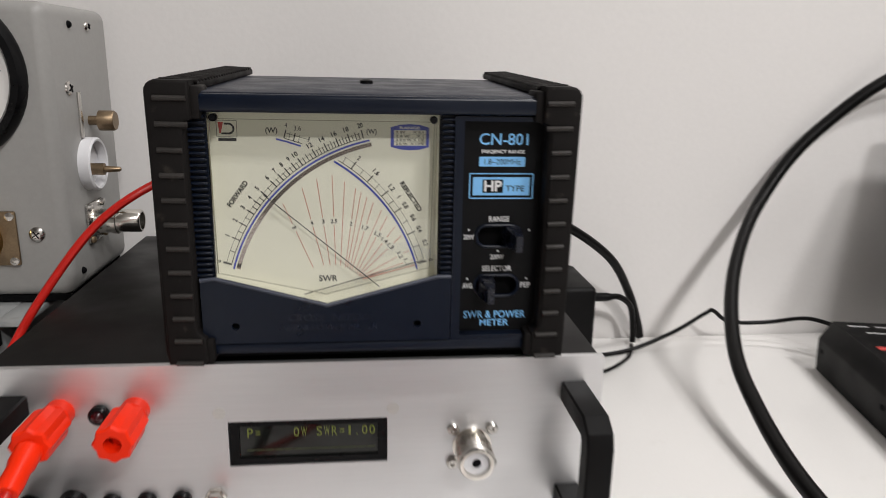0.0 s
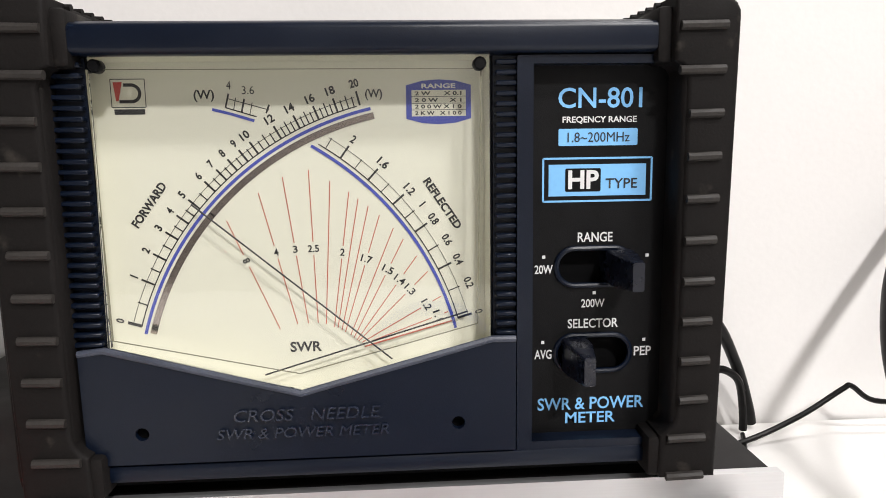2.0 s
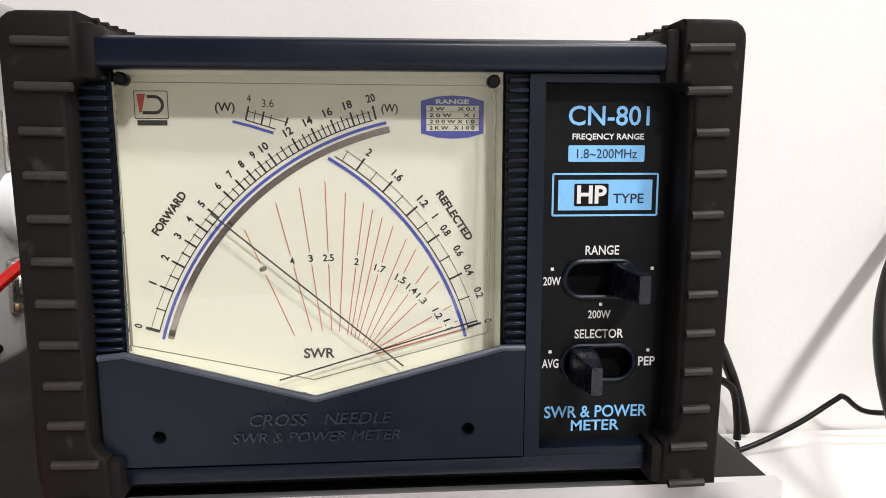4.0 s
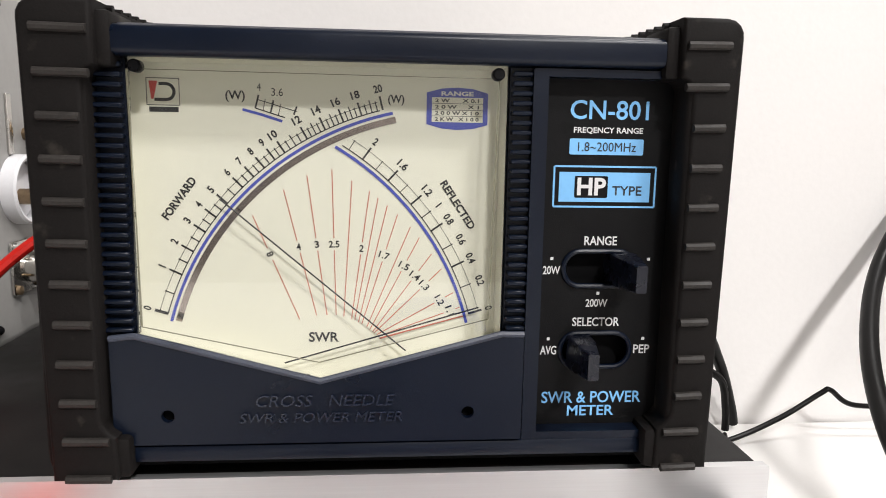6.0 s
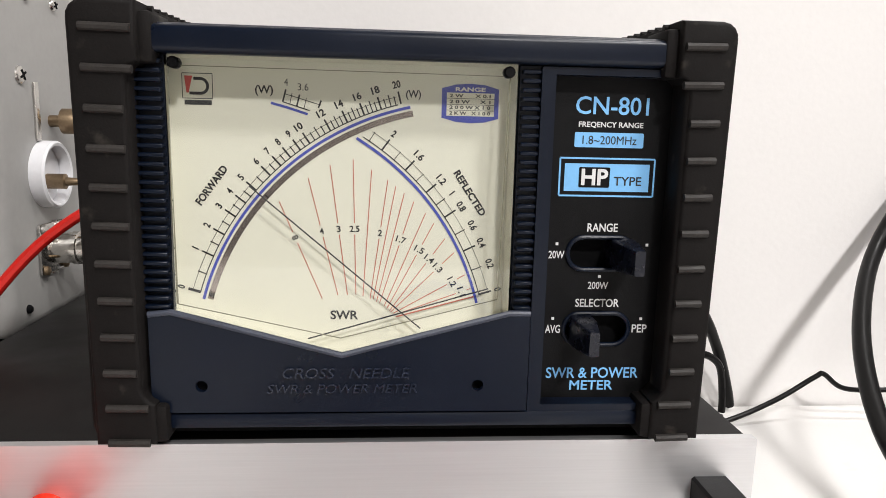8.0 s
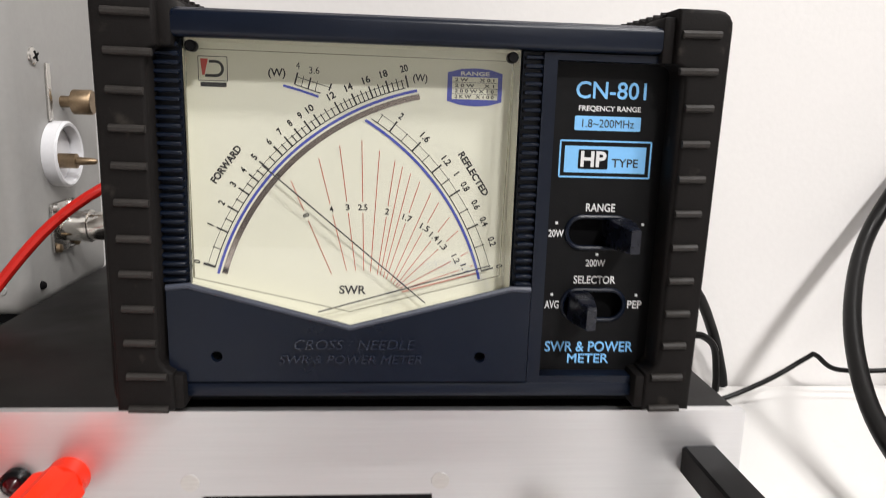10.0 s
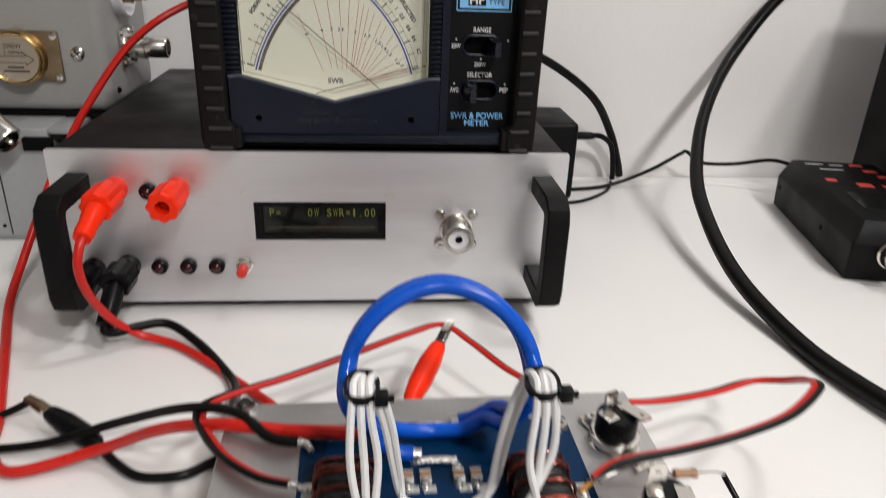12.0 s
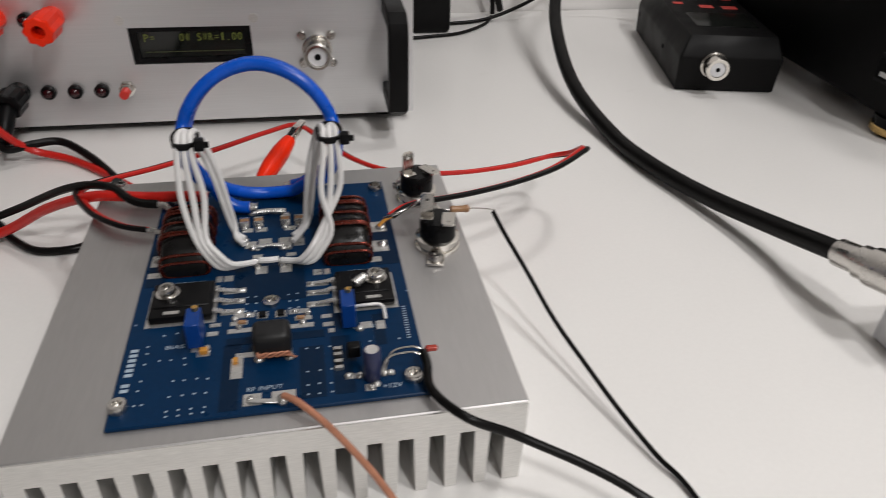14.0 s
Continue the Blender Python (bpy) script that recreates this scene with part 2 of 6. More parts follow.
def lathe(profile, axis="z", at=(0, 0, 0), seg=24, bm=None, turn=None, close=True):
    """Profile: (radius, height) pairs along the axis; "y" runs towards -y."""
    bm = bm or bmesh.new()
    m = Matrix.Translation(at) @ (turn if turn is not None else AX[axis])
    rings = []
    for r, h in profile:
        rings.append([bm.verts.new(m @ Vector((r * math.cos(a), r * math.sin(a), h))) for a in (2 * math.pi * k / seg for k in range(seg))])
    for a, b in zip(rings, rings[1:]):
        for k in range(seg):
            bm.faces.new((a[k], a[(k + 1) % seg], b[(k + 1) % seg], b[k]))
    if close:
        bm.faces.new(rings[0][::-1])
        bm.faces.new(rings[-1])
    return bm


def smooth_path(points, steps=8, closed=False):
    p = [Vector(q) for q in points]
    n, out = len(p), []
    for i in range(n if closed else n - 1):
        if closed:
            a, b, c, d = p[i - 1], p[i], p[(i + 1) % n], p[(i + 2) % n]
        else:
            a, b, c, d = p[max(i - 1, 0)], p[i], p[i + 1], p[min(i + 2, n - 1)]
        for k in range(steps):
            t = k / steps
            out.append(0.5 * ((2 * b) + (c - a) * t + (2 * a - 5 * b + 4 * c - d) * t * t + (3 * b - a - 3 * c + d) * t ** 3))
    if not closed:
        out.append(p[-1])
    return out


def sweep(path, section, closed=False, bm=None, up=None):
    """Sweep a closed 2D section along a path of points, carrying its frame along."""
    bm = bm or bmesh.new()
    n = len(path)
    tang = []
    for i in range(n):
        a = path[i - 1] if (i or closed) else path[0]
        b = path[(i + 1) % n] if (i < n - 1 or closed) else path[-1]
        tang.append((b - a).normalized())
    side = (Vector(up) if up else Vector((0.31, 0.17, 0.93))).cross(tang[0]).normalized()
    rings = []
    for p, t in zip(path, tang):
        if up:
            side = Vector(up).cross(t).normalized()
        else:
            side = (side - t * side.dot(t)).normalized()
        over = t.cross(side)
        rings.append([bm.verts.new(p + side * u + over * v) for u, v in section])
    k = len(section)
    pairs = list(zip(rings, rings[1:])) + ([(rings[-1], rings[0])] if closed else [])
    for a, b in pairs:
        for j in range(k):
            bm.faces.new((a[j], a[(j + 1) % k], b[(j + 1) % k], b[j]))
    if not closed:
        bm.faces.new(rings[0][::-1])
        bm.faces.new(rings[-1])
    return bm


def circle(r, seg=10):
    return [(r * math.cos(2 * math.pi * k / seg), r * math.sin(2 * math.pi * k / seg)) for k in range(seg)]


def tube(points, r, seg=10, steps=8, closed=False, bm=None):
    return sweep(smooth_path(points, steps, closed), circle(r, seg), closed, bm)


def slab(outline, y0, y1, bm=None, holes=()):
    """A plate standing in the x-z plane: outline of (x, z), from y0 (front) to y1; holes cut right through it."""
    bm = bm or bmesh.new()
    loops = []
    for loop in (outline, *holes):
        vs = [bm.verts.new((x, y0, z)) for x, z in loop]
        loops.append(vs)
    edges = []
    for vs in loops:
        for k in range(len(vs)):
            edges.append(bm.edges.new((vs[k], vs[(k + 1) % len(vs)])))
    r = bmesh.ops.triangle_fill(bm, use_beauty=True, use_dissolve=False, edges=edges)
    faces = [g for g in r["geom"] if isinstance(g, bmesh.types.BMFace)]
    r = bmesh.ops.extrude_face_region(bm, geom=faces)
    vs = [g for g in r["geom"] if isinstance(g, bmesh.types.BMVert)]
    bmesh.ops.translate(bm, verts=vs, vec=(0, y1 - y0, 0))
    return bm


def rect(x0, x1, z0, z1, r=0.0, n=4):
    if not r:
        return [(x0, z0), (x1, z0), (x1, z1), (x0, z1)]
    out = []
    for cx, cz, a in ((x1 - r, z0 + r, -90), (x1 - r, z1 - r, 0), (x0 + r, z1 - r, 90), (x0 + r, z0 + r, 180)):
        for k in range(n + 1):
            t = radians(a + 90 * k / n)
            out.append((cx + r * math.cos(t), cz + r * math.sin(t)))
    return out


def strokes(lines, y, width, bm=None, lift=0.0):
    """Flat printed lines in the x-z plane: (x0, z0, x1, z1[, width])."""
    bm = bm or bmesh.new()
    for x0, z0, x1, z1, *w in lines:
        d = Vector((x1 - x0, 0, z1 - z0)).normalized()
        s = Vector((-d.z, 0, d.x)) * (w[0] if w else width) / 2
        a, b = Vector((x0, y - lift, z0)), Vector((x1, y - lift, z1))
        bm.faces.new([bm.verts.new(p) for p in (a - s, b - s, b + s, a + s)])
    return bm


def arc_band(cx, cz, r0, r1, a0, a1, y, n=60, bm=None):
    bm = bm or bmesh.new()
    last = None
    for k in range(n + 1):
        a = radians(a0 + (a1 - a0) * k / n)
        pair = [bm.verts.new((cx + r * math.cos(a), y, cz + r * math.sin(a))) for r in (r0, r1)]
        if last:
            bm.faces.new((last[0], pair[0], pair[1], last[1]))
        last = pair
    return bm


def lettering(words, m, material, parent, width=None, height=None, name="lettering", bold=0.0, deep=0.0, spacing=1.0, shear=0.0):
    """Built-in font, centred on m, its line along m's x; scaled to width and height."""
    cu = bpy.data.curves.new("words", "FONT")
    cu.body, cu.offset, cu.extrude, cu.space_character, cu.shear, cu.resolution_u = words, bold, 0.0, spacing, shear, 3
    tmp = bpy.data.objects.new("words", cu)
    me = bpy.data.meshes.new_from_object(tmp)
    bpy.data.objects.remove(tmp)
    bpy.data.curves.remove(cu)
    co = np.empty(len(me.vertices) * 3)
    me.vertices.foreach_get("co", co)
    co = co.reshape(-1, 3)
    lo, hi = co.min(0), co.max(0)
    sx = width / (hi[0] - lo[0]) if width else None
    sy = height / (hi[1] - lo[1]) if height else sx
    sx = sx or sy
    co -= (lo + hi) / 2
    co *= (sx, sy, 1)
    me.vertices.foreach_set("co", co.ravel())
    me.transform(m)
    if deep:
        bm = bmesh.new()
        bm.from_mesh(me)
        r = bmesh.ops.extrude_face_region(bm, geom=bm.faces[:])
        bmesh.ops.translate(bm, verts=[g for g in r["geom"] if isinstance(g, bmesh.types.BMVert)], vec=m.to_3x3() @ Vector((0, 0, deep)))
        bm.to_mesh(me)
        bm.free()
    me.name = name
    me.materials.append(material)
    ob = new(name, me)
    adopt(ob, parent)
    return ob


def face_text(words, x, z, y, height=None, width=None, turn=0.0, **k):
    """Writing that faces -y."""
    return words, pose(x, y, z, 90, 0, 0) @ pose(0, 0, 0, 0, 0, turn), dict(height=height, width=width, **k)


def write(spec, material, parent, name="lettering"):
    words, m, k = spec
    return lettering(words, m, material, parent, name=name, **k)


# ---------------------------------------------------------------- room and desk
def structure(name, bm, material, label):
    return tagged(part(name, bm, material), label, "", "", "structure")


SKEW = pose(0, 0.2505, 0, 0, 0, 0.6)
structure("wall_north", box(-2.2, 2.2, 0, 0.12, -0.75, 1.75, m=SKEW), WALL, "plain white painted wall behind the desk")
# Unseen room shell; its darkened colour sets how much light bounces back.
structure("wall_west", box(-2.2, -2.08, -2.6, 0.16, -0.75, 1.75), ROOM, "unseen side wall, greyed to dim the room")
structure("wall_east", box(2.08, 2.2, -2.6, 0.33, -0.75, 1.75), ROOM, "unseen side wall, greyed to dim the room")
structure("wall_south", box(-2.2, 2.2, -2.72, -2.6, -0.75, 1.75), ROOM, "unseen rear wall, greyed to dim the room")
structure("floor", box(-2.2, 2.2, -2.72, 0.45, -0.85, -0.75), FLOOR, "plain grey floor")
structure("ceiling", box(-2.2, 2.2, -2.72, 0.45, 1.75, 1.85), ROOM, "unseen ceiling, greyed to dim the room")

desk = thing("desk", "white laminate desk pushed against the wall", "desk", base=(0, -0.2, -0.75))
bm = bmesh.new()
vs = [bm.verts.new((x, y, z)) for z in (-0.025, 0.0) for x, y in ((-1.1, -0.72), (1.1, -0.72), (1.1, 0.2505 + 1.1 * 0.0105 - 0.002), (-1.1, 0.2505 - 1.1 * 0.0105 - 0.002))]
for f in ((3, 2, 1, 0), (4, 5, 6, 7), (0, 1, 5, 4), (1, 2, 6, 5), (2, 3, 7, 6), (3, 0, 4, 7)):
    bm.faces.new([vs[k] for k in f])
bmesh.ops.bevel(bm, geom=bm.edges[:], offset=0.002, segments=2, profile=0.5, affect="EDGES")
part("desktop", bm, DESK, desk)
for x in (-1.04, 1.04):
    for y in (-0.66, 0.14):
        part("leg", box(x - 0.03, x + 0.03, y - 0.03, y + 0.03, -0.75, -0.025, 0.003), DESK, desk)

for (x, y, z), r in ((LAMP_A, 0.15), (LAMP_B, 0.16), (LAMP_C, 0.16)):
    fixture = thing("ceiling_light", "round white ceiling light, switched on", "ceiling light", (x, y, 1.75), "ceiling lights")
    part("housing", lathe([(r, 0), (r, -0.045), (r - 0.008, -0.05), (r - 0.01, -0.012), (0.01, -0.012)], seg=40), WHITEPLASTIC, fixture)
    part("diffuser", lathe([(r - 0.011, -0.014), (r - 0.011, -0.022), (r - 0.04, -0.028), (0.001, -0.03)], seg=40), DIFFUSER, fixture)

# ---------------------------------------------------------------- cross-needle meter
meter = thing("swr_power_meter", "navy cross-needle power meter with black rubber guards, on the amplifier", "radio meter", base=(0.036, 0.06, 0.094))
FACE = -0.003


def build_meter():
    # case with a textured lid
    part("case", box(-0.044, 0.116, 0.012, 0.138, 0.100, 0.2085, 0.003), NAVY, meter)
    part("lid", box(-0.043, 0.115, -0.0005, 0.136, 0.2088, 0.2112, 0.0011), NAVY_TOP, meter, "textured navy lid")
    part("lid_screw", lathe([(0.0033, 0), (0.0033, 0.0015), (0.002, 0.0022)], at=(0.034, 0.075, 0.2112), seg=14), BLACK, meter)
    # front frame: top rail, bottom rail, ribbed side strips
    part("top_rail", box(-0.041, 0.112, FACE - 0.001, 0.012, 0.2032, 0.2105, 0.0016, 3), NAVY, meter)
    part("bottom_rail", box(-0.041, 0.112, FACE + 0.0005, 0.012, 0.0998, 0.1045, 0.0012), NAVY, meter)
    part("inner_wall", box(-0.0415, -0.0342, 0.0035, 0.012, 0.1045, 0.2032), NAVY, meter)
    part("inner_wall", box(0.0640, 0.0712, 0.0035, 0.012, 0.1045, 0.2032), NAVY, meter)
    # Plate coloured near-black to hold the shade in the gap under the case.
    part("base_plate", box(-0.040, 0.112, 0.004, 0.13, 0.0962, 0.0990, 0.0005), VOID, meter)
    for x0, x1 in ((-0.0385, -0.0302), (0.0649, 0.0708)):
        strip = part("ribbed_strip", box(x0, x1, 0.0012, 0.0035, 0.1335, 0.2030), NAVY, meter)
        rib = None
        for k in range(28):
            z = 0.1352 + k * 0.00245
            if rib is None:
                rib = part("rib", box(x0 + 0.0004, x1 - 0.0004, FACE + 0.0016, 0.0014, -0.0006, 0.0006, 0.0003, 1), NAVY, strip)
                rib.location = (0, 0, z)
            else:
                other = new("rib", rib.data)
                other.parent, other.location = strip, (0, 0, z)
    # notched lower flap with raised words and two screw holes
    hole = [(0.0017 * math.cos(radians(a)), 0.0017 * math.sin(radians(a))) for a in range(0, 360, 30)]
    shape = [(-0.0360, 0.1050), (0.0699, 0.1050), (0.0700, 0.1341), (0.0640, 0.1342), (0.0165, 0.1218), (-0.0300, 0.1342), (-0.0362, 0.1335)]
    flap = slab(shape, FACE, FACE + 0.0018, holes=[[(x + c, 0.1128 + s) for c, s in hole] for x in (-0.0224, 0.0554)])
    flap = part("lower_flap", flap, NAVY, meter, "notched navy flap", auto=30)
    # Pale tube draws the highlight that runs along the notched edge.
    part("flap_edge", tube([(-0.0362, FACE + 0.0004, 0.1334), (-0.0300, FACE + 0.0004, 0.1341), (0.0165, FACE + 0.0004, 0.1217), (0.0640, FACE + 0.0004, 0.1341), (0.0700, FACE + 0.0004, 0.1340)], 0.0009, 8, 1), NAVY_EDGE, flap)
    for x in (-0.0224, 0.0554):
        part("screw_hole", box(x - 0.0025, x + 0.0025, 0.0002, 0.0006, 0.1103, 0.1153), VOID, flap)
    write(face_text("CROSS   NEEDLE", 0.0180, 0.1168, FACE - 0.0003, 0.0031, 0.0358, deep=0.0005, shear=0.22), EMBOSS, flap)
    write(face_text("SWR & POWER METER", 0.0168, 0.1122, FACE - 0.0003, 0.0027, 0.0422, deep=0.0005, shear=0.22), EMBOSS, flap)

    # dial behind a clear cover
    D = 0.0100
    dial = part("dial", slab([(-0.0335, 0.1305), (0.0165, 0.1170), (0.0640, 0.1305), (0.0640, 0.2035), (-0.0335, 0.2035)], D, D + 0.001), CREAM, meter, "cream dial card with crossing scales")
    wall = bmesh.new()
    front = [(-0.0300, 0.1342), (0.0165, 0.1219), (0.0640, 0.1342), (0.0640, 0.2032), (-0.0290, 0.2032)]
    back = [(-0.0335, 0.1306), (0.0165, 0.1172), (0.0638, 0.1306), (0.0638, 0.2030), (-0.0330, 0.2030)]
    ring = [[wall.verts.new((x, y, z)) for x, z in loop] for y, loop in ((0.0, front), (D, back))]
    for k in range(5):
        wall.faces.new((ring[0][k], ring[0][(k + 1) % 5], ring[1][(k + 1) % 5], ring[1][k]))
    part("cover_wall", wall, RIM, meter, "ivory rim round the dial", smooth=False)
    pane = part("cover", slab([(-0.0290, 0.1340), (0.0165, 0.1222), (0.0638, 0.1340), (0.0638, 0.2030), (-0.0285, 0.2030)], -0.0012, -0.0007), GLASS, meter, "clear acrylic window", smooth=False)
    pane.visible_shadow = False
    for x in (-0.0272, 0.0615):
        part("cover_pin", lathe([(0.0016, 0), (0.0016, 0.003), (0.0012, 0.0035)], "y", (x, 0.0015, 0.2010), 12), BLACK, meter)
    # thin moulded line inside the cover
    part("cover_bead", strokes([(-0.0296, 0.2004, 0.0620, 0.2000, 0.0002), (-0.0296, 0.2004, -0.0290, 0.1357, 0.0006), (0.0620, 0.2000, 0.0608, 0.1374, 0.0003),
                                (-0.0290, 0.1357, 0.0160, 0.1258, 0.0003), (0.0160, 0.1258, 0.0608, 0.1374, 0.0003)], 0.0006, 0.0003), BEAD, meter)

    P = D - 0.00012
    CF, CR = (0.0525, 0.1136), (-0.0196, 0.1151)

    def radial(c, a, r0, r1, w):
        u = (math.cos(radians(a)), math.sin(radians(a)))
        return (c[0] + u[0] * r0, c[1] + u[1] * r0, c[0] + u[0] * r1, c[1] + u[1] * r1, w)

    # forward scale
    part("blue_arc", arc_band(*CF, 0.0792, 0.0800, 102.6, 164.6, P), INKBLUE, dial)
    part("mirror_arc", arc_band(*CF, 0.0769, 0.0786, 102.3, 164.2, P), MIRROR, dial)
    fwd = arc_band(*CF, 0.08085, 0.08115, 104.9, 163.4, P)
    arc_band(*CF, 0.08315, 0.08330, 104.9, 163.4, P, bm=fwd)
    marks = {0: 163.3, 1: 155.2, 2: 150.2, 3: 145.8, 4: 142.3, 5: 138.9, 6: 134.7, 7: 131.8, 8: 129.2, 9: 126.7, 10: 124.4, 12: 119.5, 14: 115.7, 16: 112.0, 18: 108.4, 20: 104.3}
    keys = sorted(marks)
    lines = [radial(CF, a, 0.081, 0.0846, 0.0005 if n else 0.0008) for n, a in marks.items()]
    for a, b in zip(keys, keys[1:]):
        n = 2 if a < 10 else 4
        for k in range(1, n):
            lines.append(radial(CF, marks[a] + (marks[b] - marks[a]) * k / n, 0.081, 0.0836 if k * 2 != n or a < 10 else 0.0843, 0.00032))
    strokes(lines, P, 0.0003, fwd)
    part("forward_scale", fwd, INK, dial)
    for n, a in marks.items():
        u = (math.cos(radians(a)), math.sin(radians(a)))
        write(face_text(str(n), CF[0] + u[0] * 0.0866, CF[1] + u[1] * 0.0866, P, 0.0021, 0.0011 if n < 10 and n != 1 else (0.0004 if n == 1 else 0.0023), turn=a - 90, bold=0.03 if n != 1 else 0.0), INK, dial, "numeral")
    write(face_text("FORWARD", -0.0210, 0.1681, P, 0.0023, 0.0132, turn=53.5, bold=0.035), INK, dial)
    # short upper scale
    aux = strokes([(-0.0007, 0.1919, 0.0002, 0.1953, 0.00045), (0.0013, 0.1914, 0.0019, 0.1943, 0.0002), (0.0032, 0.1908, 0.0040, 0.1940, 0.00045),
                   (0.0052, 0.1902, 0.0059, 0.1931, 0.0002), (-0.0007, 0.1919, 0.0068, 0.1896, 0.0003), (-0.0001, 0.1941, 0.0100, 0.1912, 0.0002), (0.0092, 0.1904, 0.0100, 0.1925, 0.00045)], P, 0.0003)
    part("upper_scale", aux, INK, dial)
    part("upper_blue_arc", strokes([(-0.0040, 0.1915, 0.0011, 0.1902), (0.0010, 0.1902, 0.0062, 0.1886)], P, 0.0007), INKBLUE, dial)
    write(face_text("(W)", -0.0058, 0.1948, P, 0.0030, 0.0050, bold=0.02), INK, dial)
    write(face_text("4", 0.0003, 0.1973, P, 0.0020, 0.0011), INK, dial, "numeral")
    write(face_text("3.6", 0.0050, 0.1961, P, 0.0020, 0.0030), INK, dial, "numeral")
    write(face_text("(W)", 0.0360, 0.1947, P, 0.0028, 0.0043, bold=0.02), INK, dial)
    # reflected scale
    part("blue_arc", arc_band(*CR, 0.0775, 0.0783, 14.0, 59.5, P - 0.00004), INKBLUE, dial)
    rev = arc_band(*CR, 0.07905, 0.07932, 15.6, 58.5, P)
    arc_band(*CR, 0.08190, 0.08202, 15.6, 57.5, P, bm=rev)
    back_marks = {"2": 53.8, "1.6": 47.4, "1.2": 41.0, "1": 37.6, "0.8": 34.4, "0.6": 30.0, "0.4": 26.0, "0.2": 21.4, "0": 15.8}
    lines = []
    for n, a in back_marks.items():
        bold = n in ("2", "1.6", "1.2", "0.8", "0.4", "0")
        lines.append(radial(CR, a, 0.0792, 0.0830 if bold else 0.0824, 0.0006 if n == "0" else (0.0005 if bold else 0.0003)))
    lines += [radial(CR, a, 0.0792, 0.0822, 0.00022) for a in (57.0, 50.6, 44.2)]
    part("reflected_scale", strokes(lines, P, 0.0003, rev), INK, dial)
    for n, a in back_marks.items():
        u = (math.cos(radians(a)), math.sin(radians(a)))
        write(face_text(n, CR[0] + u[0] * 0.0850, CR[1] + u[1] * 0.0850, P, 0.0021, 0.0029 if "." in n else (0.0004 if n == "1" else 0.0011), turn=a - 90, bold=0.03 if n != "1" else 0.0), INK, dial, "numeral")
    write(face_text("REFLECTED", 0.0530, 0.1670, P, 0.0022, 0.0152, turn=-56.5, bold=0.035), INK, dial)
    # fan of standing-wave lines
    fan = [(-2.1, 163.7, 10.0, 135.1), (6.2, 170.6, 14.6, 136.2), (12.4, 174.5, 17.4, 136.3), (19.0, 176.2, 19.9, 136.3), (24.3, 173.3, 22.0, 135.9), (29.0, 170.5, 24.1, 135.1),
           (31.3, 168.7, 25.0, 134.9), (33.8, 166.7, 26.0, 134.2), (36.6, 164.3, 26.9, 133.7), (40.1, 160.9, 28.3, 132.9), (42.6, 158.0, 29.1, 132.1), (46.0, 153.5, 29.9, 131.5),
           (48.8, 149.3, 30.3, 131.1), (52.2, 142.6, 31.1, 130.7), (54.0, 138.4, 31.4, 130.2)]
    names = {0: ("\u221e", 0.365), 1: ("4", 0.445), 2: ("3", 0.485), 3: ("2.5", 0.505), 5: ("2", 0.44), 8: ("1.7", 0.37), 10: ("1.5", 0.305), 11: ("1.4", 0.28), 12: ("1.3", 0.255), 13: ("1.2", 0.18), 14: ("1.1", 0.12)}
    red = []
    for k, (a, b, c, d) in enumerate(fan):
        a, b, c, d = (v / 1000 for v in (a, b, c, d))
        if k in names:
            t, size = names[k][1], math.hypot(c - a, d - b)
            lo, hi = t - 0.0017 / size, t + 0.0017 / size
            red += [(a, b, a + (c - a) * lo, b + (d - b) * lo), (a + (c - a) * hi, b + (d - b) * hi, c, d)]
            x, z = a + (c - a) * t, b + (d - b) * t
            lean = math.degrees(math.atan2(b - d, a - c)) - 90
            word = "8" if k == 0 else names[k][0]
            write(face_text(word, x, z, P, 0.0019, 0.0012 if len(word) == 1 else 0.0029, turn=lean + (90 if k == 0 else 0), bold=0.02), INK, dial, "numeral")
        else:
            red.append((a, b, c, d))
    red.append((0.0550, 0.1359, 0.0318, 0.1296, 0.0004))
    part("standing_wave_lines", strokes(red, P, 0.00024), INKRED, dial)
    write(face_text("SWR", 0.0165, 0.1301, P, 0.0028, 0.0082, bold=0.025), INK, dial)
    # range table
    badge = part("range_table", slab([(0.0441, 0.1886), (0.0482, 0.1875), (0.0523, 0.1872), (0.0565, 0.1875), (0.0605, 0.1886), (0.0605, 0.1969), (0.0565, 0.1980), (0.0523, 0.1983), (0.0482, 0.1980), (0.0441, 0.1969)], P, D), INKBLUE, dial)
    part("table_field", slab(rect(0.0455, 0.0592, 0.1892, 0.1957), P - 0.0001, P), CREAM, badge)
    part("table_rule", strokes([(0.0455, z, 0.0592, z) for z in (0.1908, 0.1924, 0.1941)], P - 0.00015, 0.00012), INK, badge)
    write(face_text("RANGE", 0.0523, 0.1967, P - 0.0001, 0.0012, 0.0086, bold=0.03), PRINT_WHITE, badge)
    for row, z in (("2 W      X 0.1", 0.19488), ("2 0 W     X 1   ", 0.19322), ("2 0 0 W X 1 0 ", 0.19162), ("2 K W   X 1 0 0", 0.19000)):
        write(face_text(row, 0.0522, z, P - 0.00016, 0.0010, 0.0118, bold=0.03), INK, badge)
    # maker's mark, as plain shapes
    logo = part("maker_mark", strokes([(-0.0281, 0.1922, -0.0199, 0.1922), (-0.0199, 0.1922, -0.0199, 0.1990), (-0.0199, 0.1990, -0.0281, 0.1990), (-0.0281, 0.1990, -0.0281, 0.1922)], P, 0.0002), INK, dial)
    part("mark_bow", arc_band(-0.0232, 0.1956, 0.0016, 0.0024, -90, 90, P, 20), INK, logo)
